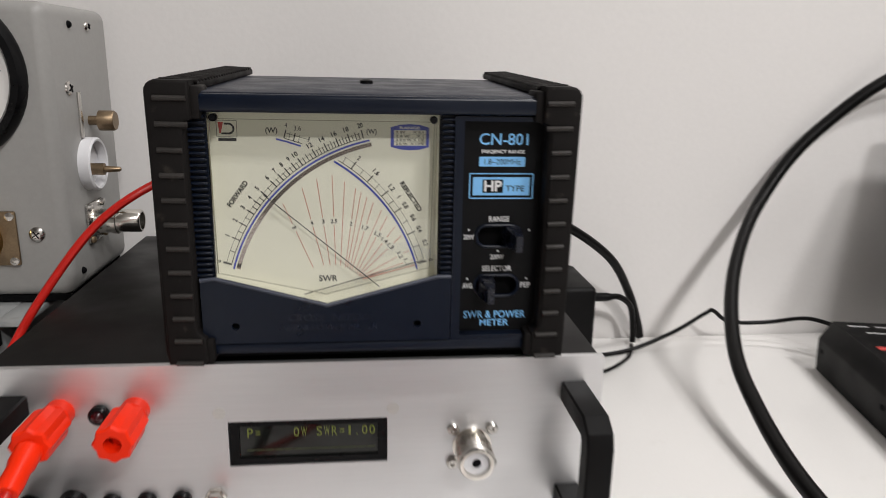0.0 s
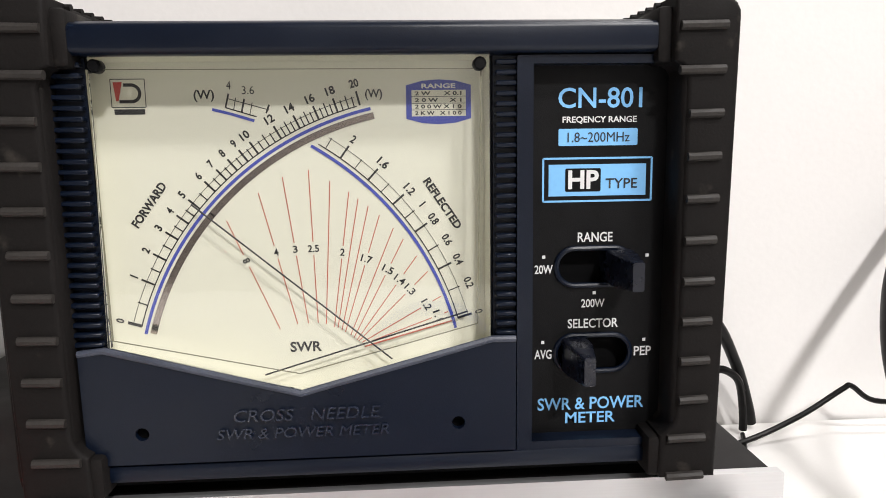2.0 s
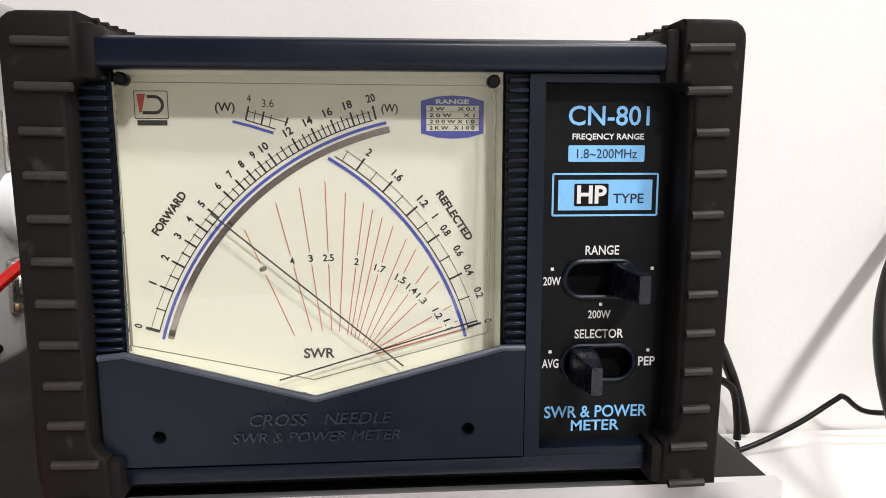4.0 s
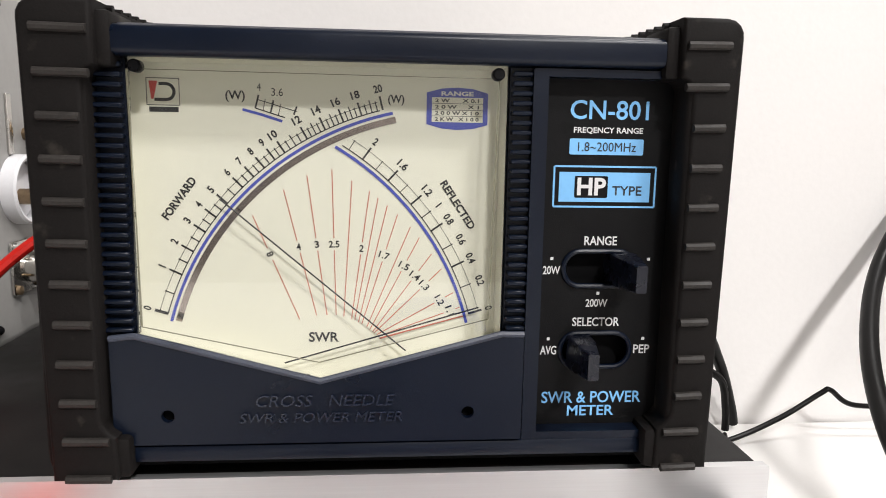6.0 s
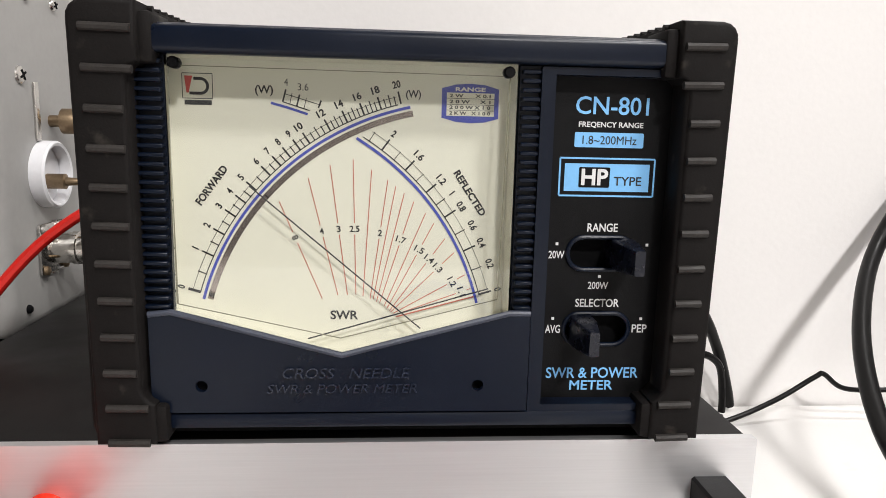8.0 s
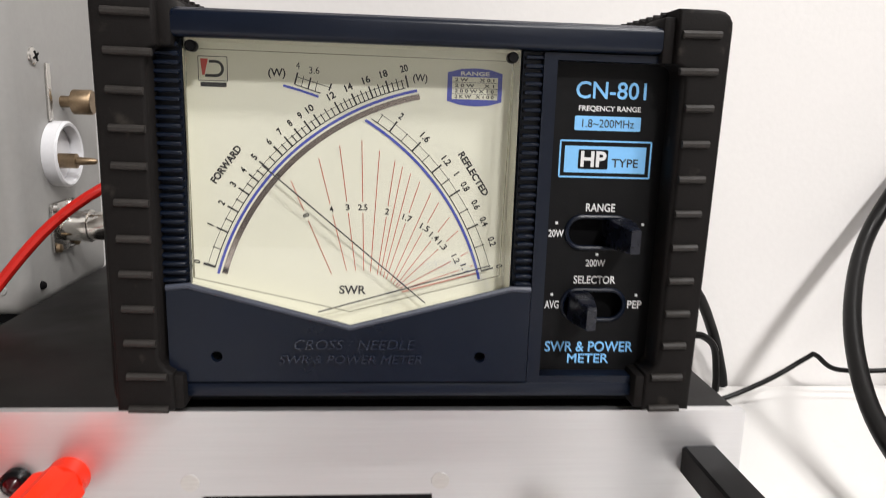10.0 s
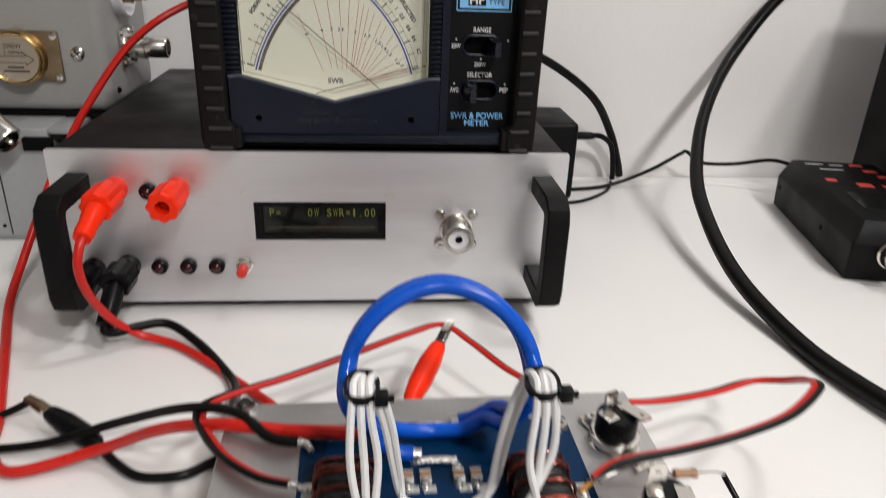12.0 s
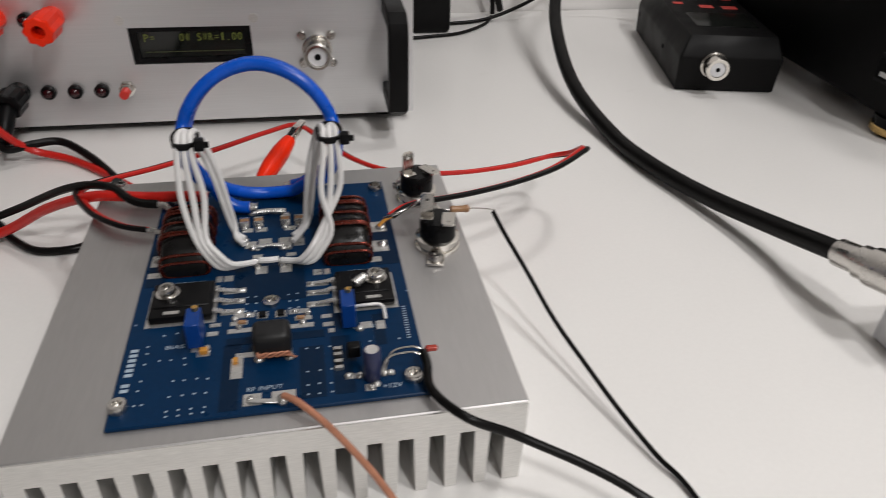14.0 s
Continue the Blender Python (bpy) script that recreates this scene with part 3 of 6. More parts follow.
    part("mark_bar", strokes([(-0.0250, 0.1976, -0.0232, 0.1976), (-0.0262, 0.1936, -0.0232, 0.1936)], P, 0.0008), INK, logo)
    wedge = bmesh.new()
    wedge.faces.new([wedge.verts.new((x, P, z)) for x, z in ((-0.0275, 0.1983), (-0.0270, 0.1937), (-0.0264, 0.1937), (-0.0253, 0.1983))])
    part("mark_wedge", wedge, PRINT_RED, logo)
    part("name_bar", strokes([(-0.0276, 0.1911, -0.0202, 0.1911)], P, 0.0013), INK, logo)
    # needles above the card
    N = 0.0072
    for a, b in (((-0.0099, 0.1682), (0.0390, 0.1268)), ((0.0590, 0.1390), (0.0061, 0.1236))):
        part("needle", tube([(a[0], N, a[1]), (b[0], N, b[1])], 0.00024, 6, 1), INK, meter, "thin black needle")

    # control panel
    Q = 0.0035
    frame_ = slab(rect(0.0704, 0.1120, 0.1040, 0.2028, 0.0006), FACE + 0.0012, 0.012, holes=[rect(0.0743, 0.1130 - 0.0018, 0.1064, 0.2008)[::-1]])
    part("panel_frame", frame_, NAVY, meter, smooth=False)
    slots = [[(cx + dx, cz + dz) for dx, dz in rect(-0.0101, 0.0101, -0.0051, 0.0051, 0.0050, 6)] for cx, cz in ((0.0911, 0.1507), (0.0911, 0.1279))]
    panel = part("control_panel", slab(rect(0.0741, 0.1112, 0.1060, 0.2010), Q, Q + 0.002, holes=slots), PANEL, meter, "black control panel", smooth=False)
    for (cx, cz), lever_x, label in (((0.0911, 0.1507), 0.0974, "RANGE"), ((0.0911, 0.1279), 0.0862, "SELECTOR")):
        slot = part("slot_rim", sweep([Vector((cx + dx, Q - 0.0003, cz + dz)) for dx, dz in rect(-0.0098, 0.0098, -0.0048, 0.0048, 0.0047, 8)], circle(0.0007, 8), True, up=(0, 1, 0)), NAVY, panel, "navy rim round a slide switch")
        part("slot_floor", box(cx - 0.0105, cx + 0.0105, Q + 0.0045, Q + 0.005, cz - 0.0055, cz + 0.0055), VOID, slot)
        lever = bmesh.new()
        near = [(lever_x + dx, -0.0125, cz + dz) for dx, dz in rect(-0.0014, 0.0014, -0.0035, 0.0035, 0.0005, 3)]
        mid = [(lever_x + dx, -0.0025, cz + dz) for dx, dz in rect(-0.0033, 0.0033, -0.0043, 0.0043, 0.0008, 3)]
        far = [(lever_x + dx, Q + 0.0045, cz + dz) for dx, dz in rect(-0.0036, 0.0036, -0.0045, 0.0045, 0.0008, 3)]
        rings = [[lever.verts.new(p) for p in loop] for loop in (near, mid, far)]
        for a, b in zip(rings, rings[1:]):
            for k in range(len(a)):
                lever.faces.new((a[k], a[(k + 1) % len(a)], b[(k + 1) % len(a)], b[k]))
        lever.faces.new(rings[0])
        lever.faces.new(rings[-1])
        part("switch_lever", lever, LEVER, panel, "navy-black slide lever", auto=25)
    T = Q - 0.00012
    write(face_text("CN-801", 0.0920, 0.1930, T, 0.0050, 0.0211, bold=0.012), PRINT_BLUE, panel)
    write(face_text("FREQENCY RANGE", 0.0919, 0.1876, T, 0.0018, 0.0187, bold=0.02), PRINT_WHITE, panel)
    plate = part("blue_plate", slab(rect(0.0816, 0.1016, 0.1813, 0.1855, 0.0004), T, Q), PRINT_BLUE, panel)
    write(face_text("1.8~200MHz", 0.0917, 0.18340, T - 0.0001, 0.0024, 0.0157), INK, plate)
    part("hp_outline", strokes([(0.0778, 0.1675, 0.1054, 0.1675), (0.0778, 0.1782, 0.1054, 0.1782), (0.0778, 0.1675, 0.0778, 0.1782), (0.1054, 0.1675, 0.1054, 0.1782)], T, 0.0005), PRINT_BLUE, panel)
    plate = part("blue_plate", slab(rect(0.0792, 0.1040, 0.1688, 0.1767), T, Q), PRINT_BLUE, panel)
    part("dark_plate", slab(rect(0.0834, 0.0924, 0.1699, 0.1757, 0.0004), T - 0.0001, T), PANEL, plate)
    write(face_text("HP", 0.0880, 0.17290, T - 0.0002, 0.0047, 0.0078, bold=0.03), PRINT_WHITE, plate)
    write(face_text("TYPE", 0.0977, 0.17185, T - 0.0001, 0.0025, 0.0081, bold=0.01), INK, plate)
    for word, x, z, h, w in (("RANGE", 0.0913, 0.1583, 0.0025, 0.0090), ("20W", 0.0781, 0.1502, 0.0023, 0.0047), ("200W", 0.0910, 0.1411, 0.0022, 0.0061),
                             ("SELECTOR", 0.0911, 0.1358, 0.0025, 0.0132), ("AVG", 0.0781, 0.1278, 0.0025, 0.0045), ("PEP", 0.1044, 0.1280, 0.0025, 0.0046)):
        write(face_text(word, x, z, T, h, w, bold=0.015), PRINT_WHITE, panel)
    for x, z in ((0.0781, 0.1534), (0.0913, 0.1438), (0.1049, 0.1533), (0.0780, 0.1310), (0.1047, 0.1310)):
        part("index_dot", slab(rect(x - 0.0004, x + 0.0004, z - 0.0004, z + 0.0004), T, Q), PRINT_WHITE, panel)
    write(face_text("SWR & POWER", 0.0909, 0.1142, T, 0.0034, 0.0283, bold=0.015), PRINT_BLUE, panel)
    write(face_text("METER", 0.0908, 0.1103, T, 0.0030, 0.0133, bold=0.015), PRINT_BLUE, panel)

    # rubber guards: a rounded frame round each side of the case, with a broad ribbed front
    for side in (-1, 1):
        mx = 0.036

        def at(x):
            return mx + side * x

        ox, ix = at(0.0874 if side < 0 else 0.0846), at(0.0732)
        path = [Vector(((ox + ix) / 2, y, z)) for y, z in rect(-0.0020, 0.1478, 0.0990, 0.2110, 0.0060, 6)]
        w, h = 0.0071 if side < 0 else 0.0062, 0.0045
        sec = [(h * c, w * q) for c, q in [(1, -0.72), (0.95, -0.88), (0.72, -1), (-1, -1), (-1, 1), (0.72, 1), (0.95, 0.88), (1, 0.72)]]
        bm = bmesh.new()
        rings = []
        n = len(path)
        for k, p in enumerate(path):
            t = (path[(k + 1) % n] - path[k - 1]).normalized()
            outw = Vector((0, t.z, -t.y))
            if outw.dot(p - Vector((p.x, 0.072, 0.1535))) < 0:
                outw = -outw
            rings.append([bm.verts.new(p + outw * u + Vector((v, 0, 0))) for u, v in sec])
        for k in range(n):
            a, b = rings[k], rings[(k + 1) % n]
            for q in range(len(sec)):
                bm.faces.new((a[q], a[(q + 1) % len(sec)], b[(q + 1) % len(sec)], b[q]))
        guard = part("corner_guard", bm, RUBBER, meter, "ribbed black rubber guard", auto=50)
        part("cheek", box(min(ox, ox - side * 0.006), max(ox, ox - side * 0.006), 0.0, 0.140, 0.0995, 0.2080, 0.0015), RUBBER, guard)
        # front: narrow in the middle, wider at both ends
        foot, head = (0.0862, 0.0876) if side < 0 else (0.0846, 0.0862)
        shape = [(foot, 0.0972), (head, 0.2105)] + [(head - 0.0044 + 0.0044 * math.cos(radians(a)), 0.2111 + 0.0044 * math.sin(radians(a))) for a in (15, 40, 65, 90)]
        inner = [(0.0705, 0.2155), (0.0705, 0.2006), (0.0722, 0.1996), (0.0733, 0.1978), (0.0736, 0.1955), (0.0736, 0.1140), (0.0731, 0.1118), (0.0716, 0.1098), (0.0700, 0.1088), (0.0697, 0.0985), (0.0704, 0.0972)]
        bm = slab([(at(x), z) for x, z in shape + inner], -0.0070, 0.0035)
        bm.normal_update()
        rim = [e for e in bm.edges if all(abs(v.co.y + 0.0070) < 1e-6 for v in e.verts) and len(e.link_faces) == 2 and e.calc_face_angle(0) > 0.5]
        bmesh.ops.bevel(bm, geom=rim, offset=0.0013, segments=3, profile=0.5, affect="EDGES")
        part("guard_front", bm, RUBBER, guard, auto=35)
        for z0, z1, deep in ((0.2004, 0.2135, -0.0045), (0.0974, 0.1082, -0.0060)):
            part("tab", box(min(at(0.0720), at(0.0672)), max(at(0.0720), at(0.0672)), deep, 0.012, z0, z1, 0.0012, 2), RUBBER, guard)
        part("top_flange", box(min(at(0.0735), at(0.0690)), max(at(0.0735), at(0.0690)), 0.004, 0.148, 0.2112, 0.2146, 0.0010), RUBBER, guard)
        for k in range(12):
            z = 0.0980 + k * 0.01005
            wide = k in (0, 1, 10, 11)
            part("rib", tube([(at(foot + (head - foot) * k / 11 - 0.0036), -0.0073, z + 0.0002), (at(0.0716 if wide else 0.0742), -0.0073, z)], 0.0011, 8, 1), DUSTY_LIT, guard)
        for k in range(24):
            y = 0.004 + k * 0.0060
            part("rib", tube([(at(head - 0.0036), y, 0.2152), (at(0.0692), y, 0.2146)], 0.0010, 8, 1), RUBBER, guard)


build_meter()


def raise_back(ob):
    """The case stands a little higher at its back."""
    if ob.data and ob.name.split(".")[0] in ("case", "lid", "lid_screw", "corner_guard", "cheek", "top_flange", "rib"):
        for v in ob.data.vertices:
            v.co.z += 0.0030 * max(0.0, v.co.y - 0.010) / 0.128 * min(1.0, max(0.0, (v.co.z - 0.12) / 0.085))
    for c in ob.children:
        raise_back(c)


raise_back(meter)

# ---------------------------------------------------------------- amplifier below it
amp = thing("amplifier", "silver-fronted power amplifier with black lid, handles and a small display", "amplifier", base=(0.006, 0.12, 0.0))


def post(x, z, material, length=0.030):
    prof = [(0.0062, 0), (0.0062, 0.006), (0.0052, 0.0065), (0.0052, 0.009), (0.0078, 0.0095), (0.0078, length - 0.001), (0.0070, length), (0.0036, length), (0.0036, length - 0.006)]
    bm = lathe(prof, "y", (x, 0, z), 32)
    for v in bm.verts:
        d = Vector((v.co.x - x, 0, v.co.z - z))
        if -v.co.y > 0.0092 and d.length > 0.0065:
            a = math.atan2(d.z, d.x)
            s = 1 + 0.075 * math.cos(8 * a)
            v.co.x, v.co.z = x + d.x * s, z + d.z * s
    p = part("binding_post", bm, material, amp, auto=30)
    part("socket", lathe([(0.0034, 0), (0.0034, 0.0006)], "y", (x, -length + 0.0066, z), 16), VOID, p)
    return p


def led(x, z):
    p = part("indicator", lathe([(0.0043, 0), (0.0043, 0.0028), (0.0036, 0.0036), (0.0029, 0.0036), (0.0029, 0.0030)], "y", (x, 0, z), 24), BLACK, amp, "black bezel with a dark red lens")
    part("lens", lathe([(0.0028, 0.0025), (0.0026, 0.0042), (0.0014, 0.0053), (0.0003, 0.0056)], "y", (x, 0, z), 18), LEDRED, p)


def build_amp():
    lcd_hole = rect(-0.0290, 0.0425, 0.0436, 0.0660)
    part("front_panel", slab(rect(-0.1325, 0.1430, 0.0058, 0.0942, 0.0008), 0.0, 0.003, holes=[lcd_hole[::-1]]), ALU, amp, "brushed aluminium front panel", smooth=False)
    part("lid", box(-0.1310, 0.1415, 0.003, 0.240, 0.0085, 0.0936, 0.0012), LIDBLACK, amp, "black painted steel cover")
    for x in (-0.115, 0.125):
        for y in (0.018, 0.21):
            part("foot", lathe([(0.008, 0), (0.009, 0.0085)], at=(x, y, 0), seg=20), RUBBER, amp)
    # display
    part("display_bezel", slab(rect(-0.0288, 0.0423, 0.0438, 0.0658), 0.0008, 0.0035, holes=[rect(-0.0245, 0.0380, 0.0470, 0.0632)[::-1]]), BLACK, amp, "black display bezel", smooth=False)
    screen = part("display", box(-0.0250, 0.0385, 0.0020, 0.0034, 0.0465, 0.0637), LCDGLASS, amp, "dark character display")
    for k, letter in enumerate("P=    0W SWR=1.00"):
        if letter != " ":
            narrow = {"1": 0.0010, ".": 0.0007, "=": 0.0022}
            tall = {".": 0.0007, "=": 0.0018}
            write(face_text(letter, -0.0197 + k * 0.00345, 0.0592 - (0.0020 if letter == "." else 0), 0.0019, tall.get(letter, 0.0046), narrow.get(letter, 0.0025)), LCDGREEN, screen, "character")
    for k in range(14):
        part("bar_segment", slab(rect(-0.0215 + k * 0.0042, -0.0178 + k * 0.0042, 0.0502, 0.0508), 0.00185, 0.0020), LCDDIM, screen)
    for x, z in ((-0.0325, 0.0705), (0.0450, 0.0705)):
        part("flush_screw", lathe([(0.0029, 0), (0.0028, 0.0002)], "y", (x, 0, z), 20), ALU_CUT, amp)
    # sockets, indicators, button
    cx, cz = 0.0820, 0.0505
    jack = part("coax_socket", lathe([(0.0092, 0), (0.0092, 0.0012), (0.0079, 0.0014), (0.0079, 0.004), (0.0083, 0.0045), (0.0083, 0.0165), (0.0076, 0.018), (0.0062, 0.018), (0.0062, 0.0155)], "y", (cx, 0, cz), 36), CHROME, amp, "nickel-plated threaded coax socket")
    part("insulator", lathe([(0.0060, 0.012), (0.0060, 0.0158), (0.0022, 0.0160)], "y", (cx, 0, cz), 24), WHITEPLASTIC, jack)
    part("centre_hole", lathe([(0.0020, 0.0160), (0.0020, 0.0164)], "y", (cx, 0, cz), 14), VOID, jack)
    for k in range(6):
        part("thread", sweep([Vector((cx + 0.0083 * math.cos(a), -0.0055 - 0.0019 * k, cz + 0.0083 * math.sin(a))) for a in (2 * math.pi * j / 24 for j in range(24))], circle(0.00035, 6), True, up=(0, 1, 0)), CHROME, jack)
    for dx in (-0.0091, 0.0091):
        for dz in (-0.0088, 0.0088):
            s = part("flange_screw", lathe([(0.0029, 0), (0.0029, 0.0016), (0.0021, 0.0024), (0.0012, 0.0024), (0.0012, 0.0012)], "y", (cx + dx, 0, cz + dz), 16), STEEL, amp)
    led(-0.0830, 0.0722)
    for x in (-0.0820, -0.0666, -0.0512):
        led(x, 0.0283)
    b = part("push_button", lathe([(0.0050, 0), (0.0050, 0.002), (0.0040, 0.0024), (0.0040, 0.006), (0.0034, 0.0064)], "y", (-0.0360, 0, 0.0290), 6), CHROME, amp, "red push button in a nickel bushing", auto=25)
    part("cap", lathe([(0.0028, 0.005), (0.0028, 0.0125), (0.0024, 0.0132)], "y", (-0.0360, 0, 0.0290), 20), BUTTONRED, b)
    post(-0.0995, 0.0735, ORANGE)
    post(-0.0680, 0.0735, ORANGE)
    post(-0.0985, 0.0290, BLACK, 0.026)
    post(-0.1175, 0.0270, BLACK, 0.022)
    # handles
    for x in (-0.1180, 0.1290):
        path = [(x, 0.0, 0.0770), (x, -0.0330, 0.0770), (x, -0.0372, 0.0740), (x, -0.0385, 0.0700), (x, -0.0385, 0.0300), (x, -0.0372, 0.0260), (x, -0.0330, 0.0230), (x, 0.0, 0.0230)]
        sec = [(0.0048 * a, 0.0058 * b) for a, b in ((-1, -0.85), (-0.85, -1), (0.85, -1), (1, -0.85), (1, 0.85), (0.85, 1), (-0.85, 1), (-1, 0.85))]
        bm = bmesh.new()
        rings = []
        p = [Vector(q) for q in path]
        for k in range(len(p)):
            t = (p[min(k + 1, len(p) - 1)] - p[max(k - 1, 0)]).normalized()
            outw = Vector((0, t.z, -t.y))
            rings.append([bm.verts.new(p[k] + outw * u + Vector((v, 0, 0))) for u, v in sec])
        for a, c in zip(rings, rings[1:]):
            for j in range(8):
                bm.faces.new((a[j], a[(j + 1) % 8], c[(j + 1) % 8], c[j]))
        bm.faces.new(rings[0])
        bm.faces.new(rings[-1])
        part("handle", bm, BLACK_MATT, amp, "black square-section handle", auto=28)


build_amp()

# ---------------------------------------------------------------- heatsink and its circuit board
BASE, LEAN_DEG = (0.0615, -0.22, 0.0), 1.2
TOP = 0.0360
BOARD = 0.0376


def U(x, y):
    """Room place to the place before the heatsink's small turn."""
    v = Matrix.Rotation(radians(-LEAN_DEG), 2) @ Vector((x - BASE[0], y - BASE[1]))
    return v.x + BASE[0], v.y + BASE[1]


sink = thing("heatsink", "large milled aluminium heatsink with deep fins, lying on the desk", "heatsink", base=BASE, turn=LEAN_DEG)
part("base_plate", box(-0.0165, 0.1385, -0.3005, -0.1390, 0.0255, TOP, 0.0004, 1), ALU_SINK, sink, "milled aluminium plate", smooth=False)
part("sawn_face", box(-0.0163, 0.1383, -0.3011, -0.3005, 0.0258, TOP - 0.0004), ALU_CUT, sink, smooth=False)
# fourteen fins at an even pitch, and a broader one at either sawn end
for x, half in [(0.1241 - k * 0.00982, 0.00255) for k in range(14)] + [(0.13495, 0.0035), (-0.01350, 0.0030)]:
    bm = bmesh.new()
    rings = []
    for y in (-0.3010, -0.1390):
        w0, w1 = (half, half - 0.0006)
        rings.append([bm.verts.new((x + dx, y, z)) for dx, z in ((-w0, 0.0257), (-w1, 0.0003), (w1, 0.0003), (w0, 0.0257))])
    for j in range(4):
        bm.faces.new((rings[0][j], rings[0][(j + 1) % 4], rings[1][(j + 1) % 4], rings[1][j]))
    bm.faces.new(rings[0])
    bm.faces.new(rings[1])
    part("fin", bm, ALU_CUT, sink, smooth=False)


def screw(parent, x, y, z, r=0.0033, washer=True, h=0.0026):
    x, y = U(x, y)
    s = part("screw", lathe([(r, 0), (r, h * 0.75), (r * 0.88, h), (r * 0.52, h), (r * 0.48, h * 0.4)], at=(x, y, z), seg=20), STEEL, parent, "nickel socket screw")
    if washer:
        part("washer", lathe([(r * 1.35, -0.0006), (r * 1.35, 0.0003), (r, 0.0004)], at=(x, y, z), seg=20), STEEL, s)
    return s


screw(sink, -0.0165 + 0.006, -0.1440, TOP, 0.0026, False)

pcb = thing("circuit_board", "blue radio amplifier circuit board screwed onto the heatsink", "circuit board", base=(BASE[0], BASE[1], TOP), turn=LEAN_DEG)
UNDO[pcb.name] = pose(BASE[0], BASE[1], TOP).inverted()


def pad(x0, x1, y0, y1, parent=None, material=None, name="solder_pad", h=0.00025, corner=True):
    (a, b), (c, d) = U(x0, y0), U(x1, y1)
    return part(name, box(a, c, b, d, BOARD, BOARD + h), material or PADTIN, parent or pcb, smooth=False)


def blob(x, y, r=0.002, h=0.0016, z=None, parent=None, sx=1.0):
    x, y = U(x, y)
    bm = bmesh.new()
    bmesh.ops.create_icosphere(bm, subdivisions=2, radius=1)
    for v in bm.verts:
        n = 1 + 0.22 * noise.noise(v.co * 1.7 + Vector((x * 900, y * 900, 0)))
        v.co = Vector((x + v.co.x * r * n * sx, y + v.co.y * r * n, (z or BOARD) + 0.0002 + max(-0.1, v.co.z) * h * n))
    return part("solder_joint", bm, SOLDER, parent or pcb)


